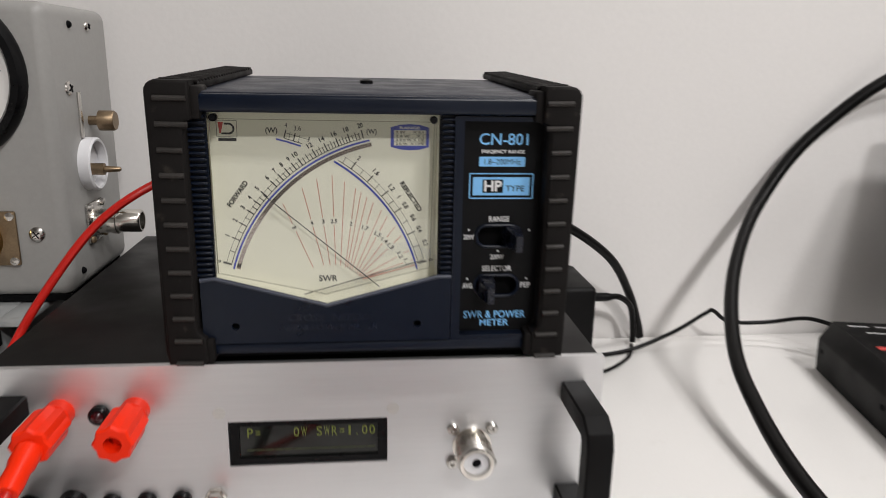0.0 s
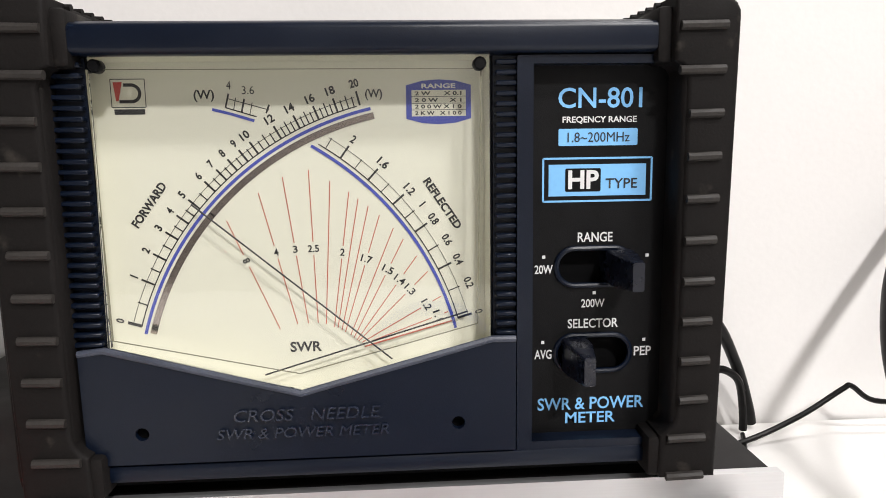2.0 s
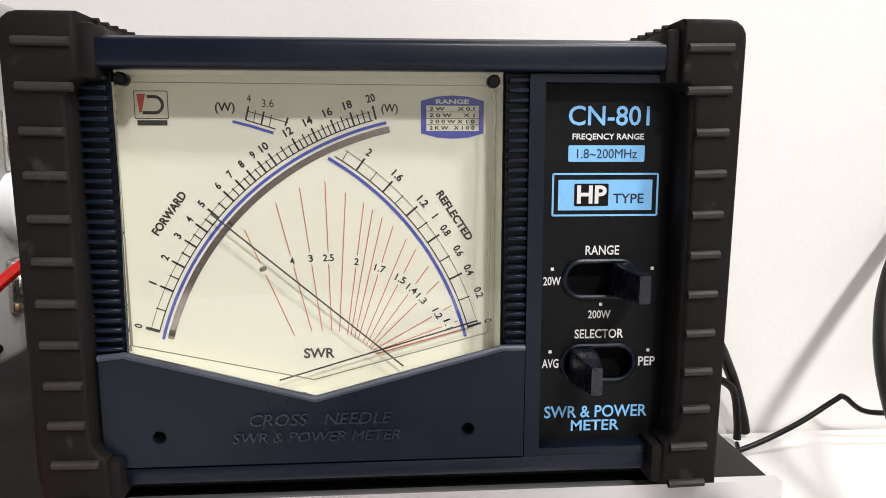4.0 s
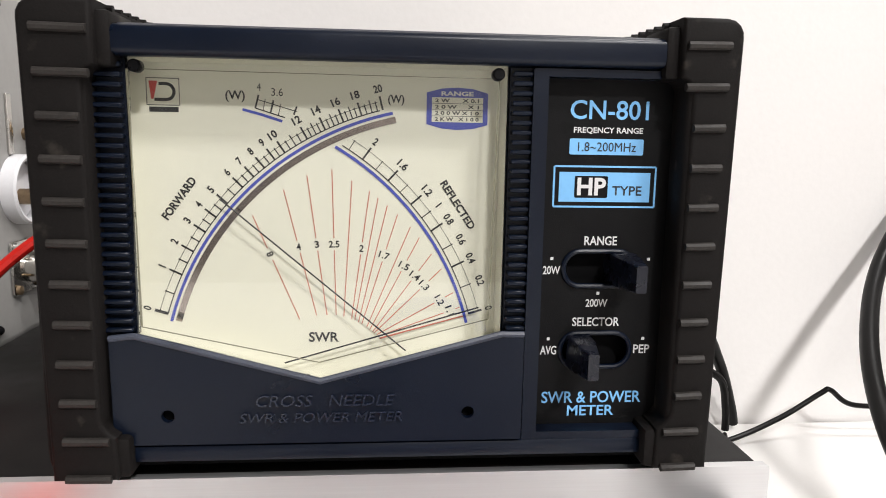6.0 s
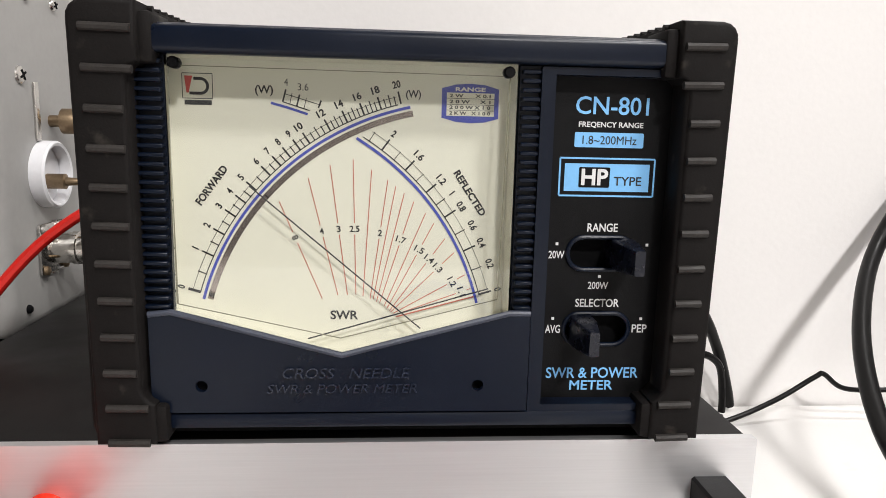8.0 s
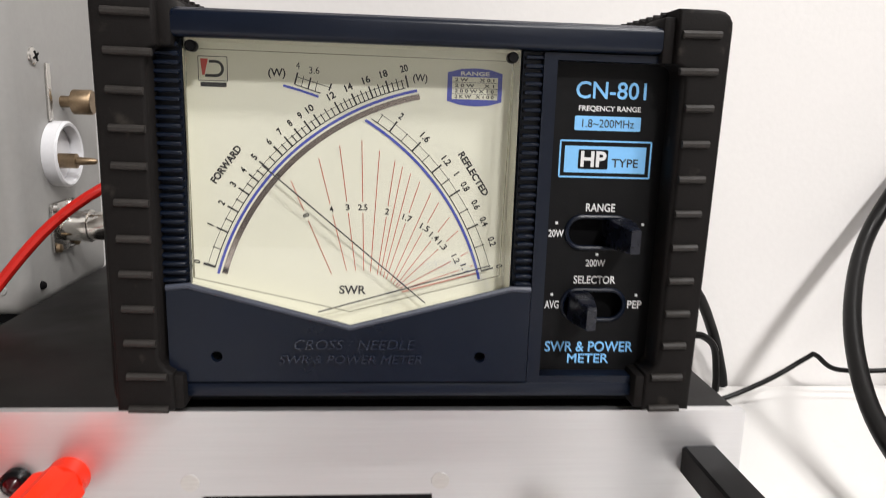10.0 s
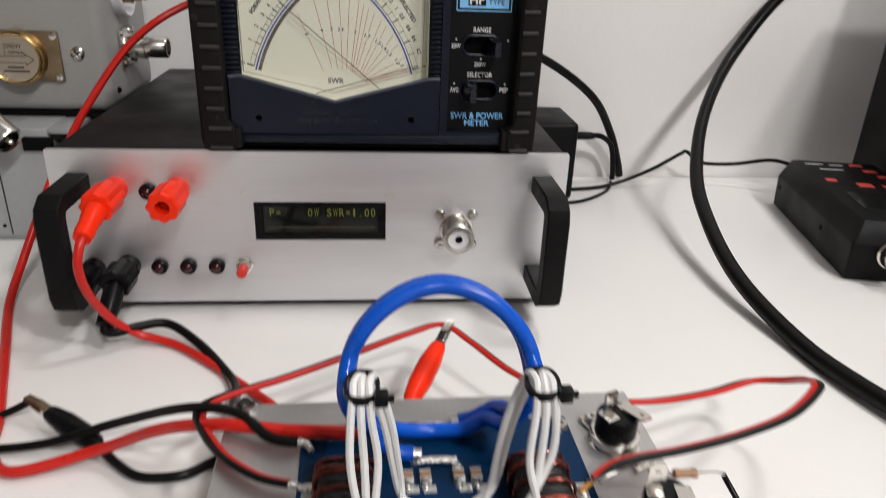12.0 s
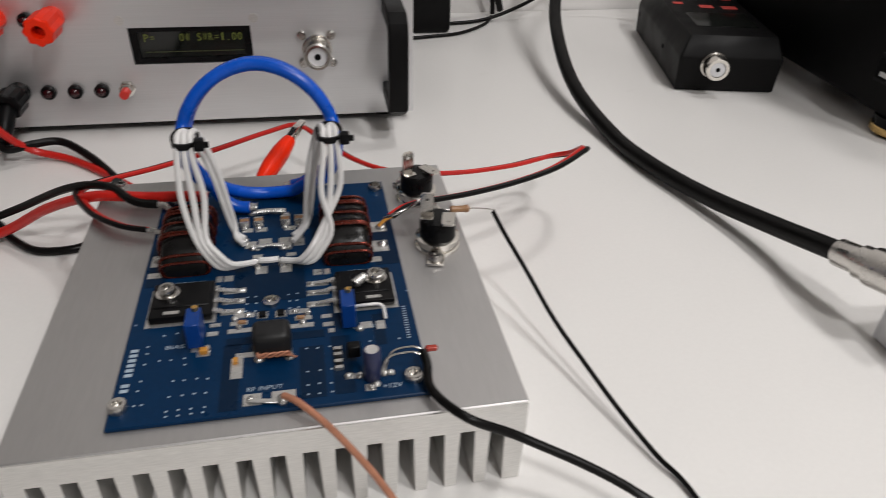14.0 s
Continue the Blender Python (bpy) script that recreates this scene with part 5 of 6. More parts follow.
def turns(name, label, zx, s, bend, joint, inner):
    """White turns hung over the coax and gathered by a black tie: outer strands bend to the joint in front, inner ones to the pad behind."""
    g = thing(name, label, "wire winding", base=(zx, -0.206, BOARD))
    for k in range(3):
        o = (k - 1) * 0.0023
        wide = (k - 1) * 0.0036
        fx = bend + s * (0.0016 * k - 0.0018)
        front = [(joint, -0.2172, 0.0400), (joint - s * 0.0050, -0.2186 - 0.0004 * k, 0.0400 + 0.0004 * k), (fx + s * 0.0040, -0.2200 - 0.0006 * k, 0.0402 + 0.0012 * k), (fx, -0.2195 - 0.0005 * k, 0.0436 + 0.0016 * k), (fx - s * (0.0048 - 0.0004 * k), -0.2165, 0.0520), (zx + wide + (fx - zx) * 0.12, -0.2125 + 0.0012 * k, 0.0660), (zx + o * 1.25 - (fx - zx) * 0.02, -0.2080, 0.0790), (zx + o, -0.2052, 0.0852), (zx + o * 0.95, -0.2020, 0.0870)]
        if k == 1:
            back = [(zx + 0.0003, -0.1985, 0.0867), (zx + s * 0.0004, -0.1965, 0.0845), (zx + s * 0.0006, -0.1960, 0.0825)]
        else:
            p = 1 if k else -1
            back = [(zx + o * 0.8 + s * 0.0016, -0.1982, 0.0866), (zx + o * 0.6 + s * 0.0044, -0.1968, 0.0800), (zx + s * 0.0076 + o * 0.5, -0.1965, 0.0680), (zx + s * 0.0098 + o * 0.4, -0.1968, 0.0540), (zx + s * 0.0112 + p * 0.0006, -0.1972, 0.0450), (inner - s * 0.0030, -0.1978 - 0.0012 * k, 0.0408), (inner, -0.1995 - 0.0022 * k, 0.0396)]
        part("white_wire", tube(front + back, 0.00118, 8, 6), WHITEWIRE, g)
    tie = part("cable_tie", sweep([Vector((zx + 0.0046 * math.copysign(abs(math.cos(a)) ** 0.7, math.cos(a)), -0.2012 + 0.0060 * math.sin(a), 0.0852 + 0.0006 * math.sin(a))) for a in (2 * math.pi * j / 28 for j in range(28))], [(0.0005, -0.0011), (0.0005, 0.0011), (-0.0005, 0.0011), (-0.0005, -0.0011)], True, up=(0, 0, 1)), BLACK, g, "black nylon cable tie")
    part("tie_head", box(zx + 0.0036, zx + 0.0074, -0.2090, -0.2050, 0.0832, 0.0876, 0.0008), BLACK, tie)
    part("tie_tail", box(zx + 0.0068, zx + 0.0090, -0.2078, -0.2068, 0.0842, 0.0865, 0.0003), BLACK, tie)
    return g


turns("wire_winding", "white insulated turns hung over the blue coax, tied in black", 0.0328, 1, 0.0392, 0.0535, 0.0482)
turns("wire_winding", "white insulated turns hung over the blue coax, tied in black", 0.0845, -1, 0.0762, 0.0630, 0.0672)
bridge = thing("wire_winding", "white wire bridging the two soldered winding ends", "wire winding", base=(0.058, -0.2185, BOARD))
part("white_wire", tube([(0.0548, -0.2170, 0.0404), (0.0583, -0.2176, 0.0406), (0.0618, -0.2170, 0.0404)], 0.00125, 8, 5), WHITEWIRE, bridge)

# ---------------------------------------------------------------- leads
def lead(name, label, path, r, material, base=None, steps=7, seg=9, category="wire"):
    t = thing(name, label, category, base=base or path[0])
    part("sleeve", tube(path, r, seg, steps), material, t)
    return t


def twin(name, label, path, r, base=None):
    """A red and a black conductor side by side."""
    t = thing(name, label, "twin lead", base=base or path[0])
    p = smooth_path(path, 7)
    n = len(p)
    for material, s in ((REDWIRE, -1), (BLACKWIRE, 1)):
        off = []
        for k in range(n):
            d = (p[min(k + 1, n - 1)] - p[max(k - 1, 0)]).normalized()
            side = Vector((0.25, 0.5, 0.83)).cross(d)
            side = side.normalized() if side.length > 1e-4 else Vector((0, 0, 1))
            off.append(p[k] + side * s * r * 0.98)
        part("conductor", sweep(off, circle(r, 8)), material, t, "red sleeve" if s < 0 else "black sleeve")
    return t


# banana plugs in the posts, with the leads they carry
plug = thing("banana_plug", "orange-red banana plug in the amplifier's red post", "plug", base=(-0.0995, -0.030, 0.0735))
d = (Vector((-0.1005, -0.0480, 0.0655)) - Vector((-0.0995, -0.0270, 0.0735))).normalized()
part("plug_body", lathe([(0.0034, 0), (0.0034, 0.002), (0.0052, 0.0025), (0.0052, 0.010), (0.0045, 0.012), (0.0047, 0.019), (0.0042, 0.023), (0.0024, 0.023)], at=(-0.0995, -0.0270, 0.0735), seg=20, turn=d.to_track_quat("Z", "Y").to_matrix().to_4x4()), ORANGE, plug)
lead("red_lead", "red lead from the orange plug across the desk to the heatsink", [(-0.1003, -0.0470, 0.0660), (-0.1012, -0.0515, 0.0620), (-0.1022, -0.0545, 0.0520), (-0.1005, -0.0520, 0.0370), (-0.0950, -0.0450, 0.0200), (-0.0860, -0.0385, 0.0075), (-0.0670, -0.0415, 0.0026), (-0.0450, -0.0600, 0.0024), (-0.0290, -0.0765, 0.0024), (-0.0100, -0.0960, 0.0024), (0.0040, -0.1150, 0.0030), (0.0120, -0.1350, 0.0100)], 0.0022, REDWIRE)
plug = thing("banana_plug", "black banana plug in the amplifier's black post", "plug", base=(-0.0985, -0.026, 0.029))
d = (Vector((-0.1000, -0.0440, 0.0130)) - Vector((-0.0985, -0.0230, 0.0290))).normalized()
part("plug_body", lathe([(0.0034, 0), (0.0034, 0.002), (0.0052, 0.0025), (0.0052, 0.014), (0.0046, 0.017), (0.0046, 0.024), (0.0024, 0.025)], at=(-0.0985, -0.0230, 0.0290), seg=20, turn=d.to_track_quat("Z", "Y").to_matrix().to_4x4()), BLACK, plug)
lead("black_lead", "black lead from the black plug across the desk", [(-0.0998, -0.0415, 0.0150), (-0.0990, -0.0445, 0.0125), (-0.0945, -0.0435, 0.0112), (-0.0850, -0.0360, 0.0105), (-0.0720, -0.0310, 0.0088), (-0.0545, -0.0440, 0.0050), (-0.0390, -0.0640, 0.0030), (-0.0290, -0.0830, 0.0050), (-0.0240, -0.1080, 0.0150), (-0.0180, -0.1350, 0.0280), (-0.0120, -0.1430, 0.0385)], 0.0024, BLACKWIRE)

# thick red lead from behind the meter round to the board
lead("red_lead", "thick red supply lead looping over the desk to the circuit board", [(-0.0300, 0.1750, 0.1500), (-0.0580, 0.1450, 0.1600), (-0.0850, 0.1200, 0.1540), (-0.1150, 0.1050, 0.1330), (-0.1420, 0.0900, 0.0960), (-0.1570, 0.0780, 0.0680), (-0.1640, 0.0620, 0.0480), (-0.1720, 0.0350, 0.0160), (-0.1690, 0.0050, 0.0030), (-0.1490, -0.0450, 0.0026),
                  (-0.1270, -0.1000, 0.0026), (-0.1190, -0.1240, 0.0028), (-0.1050, -0.1360, 0.0030), (-0.0740, -0.1300, 0.0080), (-0.0450, -0.1430, 0.0270), (-0.0190, -0.1570, 0.0395), (0.0040, -0.1630, 0.0410), (0.0230, -0.1655, 0.0415), (0.0300, -0.1650, 0.0400)], 0.0024, REDWIRE)
lead("black_lead", "black supply lead lying beside the red one, soldered to the board", [(-0.2600, -0.1150, 0.0024), (-0.1900, -0.1180, 0.0024), (-0.1320, -0.1210, 0.0024), (-0.0990, -0.1225, 0.0055), (-0.0690, -0.1240, 0.0160), (-0.0350, -0.1420, 0.0360), (-0.0135, -0.1545, 0.0430), (0.0000, -0.1670, 0.0415), (0.0100, -0.1690, 0.0405)], 0.0019, BLACKWIRE)
lead("bare_wire_end", "tinned bare wire end soldered to the board", [(0.0095, -0.1690, 0.0405), (0.0125, -0.1693, 0.0402), (0.0150, -0.1720, 0.0390)], 0.0012, SOLDER)
lead("bare_wire_end", "tinned bare wire end soldered to the board", [(0.0085, -0.1890, 0.0402), (0.0115, -0.1893, 0.0398), (0.0150, -0.1910, 0.0388)], 0.0010, SOLDER)

# twin lead past the red clip and out in a loop
twin("twin_lead", "red and black twin lead looping round behind the heatsink", [(0.0090, -0.1890, 0.0402), (-0.0020, -0.1850, 0.0405), (-0.0160, -0.1720, 0.0400), (-0.0280, -0.1480, 0.0370), (-0.0230, -0.1330, 0.0340), (0.0000, -0.1170, 0.0320), (0.0250, -0.1010, 0.0320), (0.0520, -0.0870, 0.0345), (0.0680, -0.0815, 0.0355), (0.0800, -0.0930, 0.0330), (0.0960, -0.1150, 0.0305),
                  (0.1160, -0.1310, 0.0300), (0.1440, -0.1380, 0.0310), (0.1750, -0.1320, 0.0300), (0.1980, -0.1240, 0.0300), (0.2085, -0.1310, 0.0350), (0.2095, -0.1440, 0.0440), (0.2040, -0.1570, 0.0495), (0.1860, -0.1710, 0.0485), (0.1650, -0.1780, 0.0460), (0.1430, -0.1830, 0.0445), (0.1180, -0.1880, 0.0440), (0.1080, -0.1935, 0.0420)], 0.00125)
lead("bare_wire_end", "tinned wire ends soldered beside the wound core", [(0.1085, -0.1935, 0.0420), (0.1055, -0.1945, 0.0410), (0.1025, -0.1960, 0.0390)], 0.0008, AMBER)


def croc(tip, tail, boot, label, r=0.0048):
    t = thing("crocodile_clip", label, "crocodile clip", base=tail)
    tip, tail = Vector(tip), Vector(tail)
    d = (tip - tail).normalized()
    long = (tip - tail).length
    q = d.to_track_quat("Z", "Y").to_matrix().to_4x4()
    part("boot", lathe([(r * 0.45, 0), (r * 0.75, long * 0.06), (r, long * 0.22), (r * 1.02, long * 0.45), (r * 0.80, long * 0.62), (r * 0.72, long * 0.66)], at=tail, seg=16, turn=q), boot, t, "soft plastic boot")
    for s in (-1, 1):
        side = q.to_3x3() @ Vector((0, 1, 0))
        a, b, c = tail + d * long * 0.6, tail + d * long * 0.82, tip
        jaw = sweep([a + side * s * r * 0.40, b + side * s * r * 0.42, c + side * s * r * 0.10], [(0.0016 * u, 0.0004 * v) for u, v in ((-1, -1), (1, -1), (1, 1), (-1, 1))], up=tuple(side))
        jaw = part("jaw", jaw, BRONZE if boot is BLACK else CHROME, t, smooth=False)
    part("pivot", lathe([(0.0012, -0.0024), (0.0012, 0.0024)], at=tail + d * long * 0.72, seg=12, turn=(q @ pose(0, 0, 0, 0, 90, 0))), STEEL, t)
    return t


croc((0.0715, -0.0835, 0.0385), (0.0500, -0.1330, 0.0290), ORANGE, "red-booted crocodile clip gripping the twin lead")
croc((-0.1140, -0.0990, 0.0120), (-0.0760, -0.1240, 0.0050), BLACK, "black-booted crocodile clip lying on the desk")
lead("black_lead", "black lead trailing from the crocodile clip", [(-0.0765, -0.1238, 0.0050), (-0.0680, -0.1320, 0.0030), (-0.0560, -0.1400, 0.0022), (-0.0400, -0.1400, 0.0022), (-0.0300, -0.1330, 0.0022), (-0.0200, -0.1250, 0.0022), (-0.0050, -0.1230, 0.0022)], 0.0020, BLACKWIRE)
lead("black_lead", "thin black lead caught by the crocodile clip", [(-0.2600, -0.1320, 0.0020), (-0.1800, -0.1150, 0.0020), (-0.1400, -0.1065, 0.0020), (-0.1230, -0.1000, 0.0050), (-0.1110, -0.0990, 0.0110)], 0.0017, BLACKWIRE)

# thin black wire, copper-sleeved coax and the fused lead in front
lead("black_wire", "thin stiff black wire held above the desk", [(0.1530, -0.1910, 0.0395), (0.1565, -0.2000, 0.0335), (0.1630, -0.2150, 0.0240), (0.1697, -0.2370, 0.0145), (0.1762, -0.2590, 0.0095), (0.1825, -0.2800, 0.0055), (0.1890, -0.3000, 0.0030), (0.1955, -0.3180, 0.0018), (0.2000, -0.3700, 0.0015)], 0.0010, BLACKWIRE)
stripped = thing("resistor", "small brown axial resistor on the thermal switch lead", "resistor", base=(0.1390, -0.1930, 0.0550))
part("resistor_body", lathe([(0.0008, 0), (0.0016, 0.0006), (0.0017, 0.0016), (0.0014, 0.0024), (0.0014, 0.0060), (0.0017, 0.0068), (0.0016, 0.0080), (0.0008, 0.0086)], "x", (0.1330, -0.1945, 0.0440), 14), CERAMIC, stripped)
part("resistor_lead", tube([(0.1240, -0.1960, 0.0470), (0.1290, -0.1950, 0.0445), (0.1330, -0.1945, 0.0440)], 0.0004, 6, 4), STEEL, stripped)
part("resistor_lead", tube([(0.1415, -0.1945, 0.0440), (0.1480, -0.1920, 0.0420), (0.1540, -0.1905, 0.0398)], 0.0003, 6, 4), STEEL, stripped)
lead("bare_wire", "stripped wires bridging the thermal switch to the board", [(0.1050, -0.1940, 0.0415), (0.1100, -0.1950, 0.0440), (0.1160, -0.1940, 0.0460), (0.1190, -0.1990, 0.0520)], 0.0006, STEEL)
lead("coax_pigtail", "thin copper-coloured coax soldered to the input pad", [(0.0650, -0.2902, 0.0402), (0.0700, -0.2945, 0.0405), (0.0800, -0.3040, 0.0365), (0.0930, -0.3200, 0.0290), (0.1040, -0.3400, 0.0200), (0.1200, -0.3800, 0.0060), (0.1300, -0.4300, 0.0022)], 0.0011, BARECOPPER)
lead("black_lead", "black supply lead dropping from the board over the heatsink edge", [(0.1090, -0.2805, 0.0440), (0.1098, -0.2850, 0.0425), (0.1100, -0.2940, 0.0400), (0.1190, -0.3065, 0.0395), (0.1365, -0.3095, 0.0310), (0.1660, -0.3230, 0.0200), (0.1950, -0.3480, 0.0080), (0.2200, -0.3900, 0.0018)], 0.0015, BLACKWIRE)
for a, b in (((0.0965, -0.2820), (0.1085, -0.2795)), ((0.0950, -0.2845), (0.1080, -0.2820))):
    lead("bare_wire", "bent bare wire from the board to the black lead", [(a[0], a[1], 0.0385), (a[0] + 0.003, a[1] + 0.0035, 0.0430), (b[0] - 0.003, b[1] + 0.0010, 0.0445), (b[0], b[1], 0.0440)], 0.0004, CHROME)
diode = thing("diode", "small red glass diode at the end of the black lead", "diode", base=(0.112, -0.2795, 0.044))
part("diode_body", lathe([(0.0006, 0), (0.0011, 0.0004), (0.0011, 0.0036), (0.0006, 0.0040)], "x", (0.1100, -0.2795, 0.0440), 12), mat("red_glass", (0.35, 0.03, 0.015), 0.2), diode)
jumper = thing("clamp", "silver wire loop clamped over the transistor screw", "terminal", base=(0.094, -0.2375, BOARD + 0.0036))
part("crimp", lathe([(0.0014, 0), (0.0018, 0.0004), (0.0018, 0.0052), (0.0013, 0.0056)], at=(0.0895, -0.2405, BOARD + 0.0054), seg=14, turn=pose(0, 0, 0, 0, 78, 35)), SOLDER, jumper)
part("loop_wire", tube([(0.0945, -0.2370, BOARD + 0.0058), (0.0990, -0.2380, BOARD + 0.0061), (0.1010, -0.2350, BOARD + 0.0061), (0.0985, -0.2325, BOARD + 0.0058)], 0.0005, 6, 6), SOLDER, jumper)
part("sense_wire", tube([(0.0885, -0.2505, BOARD + 0.0030), (0.0930, -0.2520, BOARD + 0.0045), (0.0985, -0.2515, BOARD + 0.0035), (0.0995, -0.2560, BOARD + 0.0008)], 0.0006, 6, 6), WHITEWIRE, jumper)

# ---------------------------------------------------------------- cables at the wall
lead("thick_coax", "thick black coax rising in a wide bow off the desk", [(0.9785, 0.1726, 0.1926), (0.7623, 0.1877, 0.2329), (0.5845, 0.2060, 0.2488), (0.4623, 0.2275, 0.2304), (0.3907, 0.2401, 0.1770), (0.3437, 0.2286, 0.1218), (0.3023, 0.1797, 0.0803), (0.2766, 0.1223, 0.0455), (0.2643, 0.0648, 0.0275), (0.2602, 0.0058, 0.0140), (0.2667, -0.0521, 0.0056), (0.2738, -0.0940, 0.0060), (0.2869, -0.1371, 0.0080), (0.2989, -0.1811, 0.0153), (0.3060, -0.2269, 0.0268)], 0.0049, BLACKWIRE, steps=9, seg=14, category="coax cable")
pl = thing("coax_plug", "nickel-plated coax plug on the thick black cable", "coax plug", base=(0.306, -0.227, 0.027))
q = Vector((0.009, -0.046, 0.010)).normalized().to_track_quat("Z", "Y").to_matrix().to_4x4()
part("ferrule", lathe([(0.0058, -0.004), (0.0064, -0.003), (0.0064, 0.008), (0.0076, 0.0085), (0.0076, 0.014), (0.0088, 0.0145), (0.0088, 0.034), (0.0080, 0.036), (0.0066, 0.036), (0.0066, 0.020)], at=(0.3055, -0.2250, 0.0263), seg=28, turn=q), STEEL, pl, "knurled nickel shell")
support = thing("white_block", "plain white block carrying the coax plug", "block", base=(0.315, -0.268, 0.0))
part("block", box(0.3100, 0.3700, -0.3000, -0.2500, 0.0004, 0.0225, 0.0015), WHITEPLASTIC, support)
lead("black_cable", "black cable hanging behind the meter down to the desk", [(0.0900, 0.1620, 0.1350), (0.1300, 0.1850, 0.1300), (0.1750, 0.1950, 0.1120), (0.2180, 0.2120, 0.0820), (0.2430, 0.2300, 0.0480), (0.2570, 0.2400, 0.0180), (0.2620, 0.2440, 0.0036)], 0.0034, BLACKWIRE, seg=12, category="cable")
brick = thing("power_adapter", "black plug-in power adapter standing behind the amplifier", "power adapter", base=(0.18, 0.20, 0.0))
part("adapter_body", box(0.1530, 0.2020, 0.1850, 0.2480, 0.0004, 0.0660, 0.0040, 3), BLACK_MATT, brick)
part("strain_relief", lathe([(0.0052, 0), (0.0048, 0.006), (0.0036, 0.010), (0.0034, 0.020), (0.0026, 0.024)], "x", (0.2020, 0.2200, 0.0470), 14), BLACK, brick)
part("adapter_cord", tube([(0.2240, 0.2200, 0.0470), (0.2340, 0.2230, 0.0455), (0.2450, 0.2280, 0.0360), (0.2510, 0.2330, 0.0150), (0.2520, 0.2340, 0.0030)], 0.0024, 9, 6), BLACKWIRE, brick)
lead("thin_black_cable", "thin black cable kinked upward on its way along the wall", [(0.1500, 0.1960, 0.0020), (0.1950, 0.2060, 0.0020), (0.2400, 0.2150, 0.0030), (0.2800, 0.2220, 0.0150), (0.3085, 0.2255, 0.0300), (0.3148, 0.2257, 0.0318), (0.3300, 0.2257, 0.0220), (0.3600, 0.2230, 0.0220), (0.3850, 0.2120, 0.0290), (0.3980, 0.2000, 0.0290), (0.4050, 0.1850, 0.0280)], 0.0017, BLACKWIRE, category="cable")
lead("thin_black_cable", "thin black cable on the desk behind the amplifier", [(0.1450, 0.1650, 0.0018), (0.1800, 0.1720, 0.0018), (0.2100, 0.1800, 0.0018), (0.2380, 0.2050, 0.0018), (0.2500, 0.2300, 0.0018)], 0.0014, BLACKWIRE, category="cable")

# ---------------------------------------------------------------- wattmeter and the box under it
watt = thing("wattmeter", "grey hammered-paint wattmeter with a round dial, on a pale metal box", "wattmeter", base=(-0.25, 0.19, 0.079))


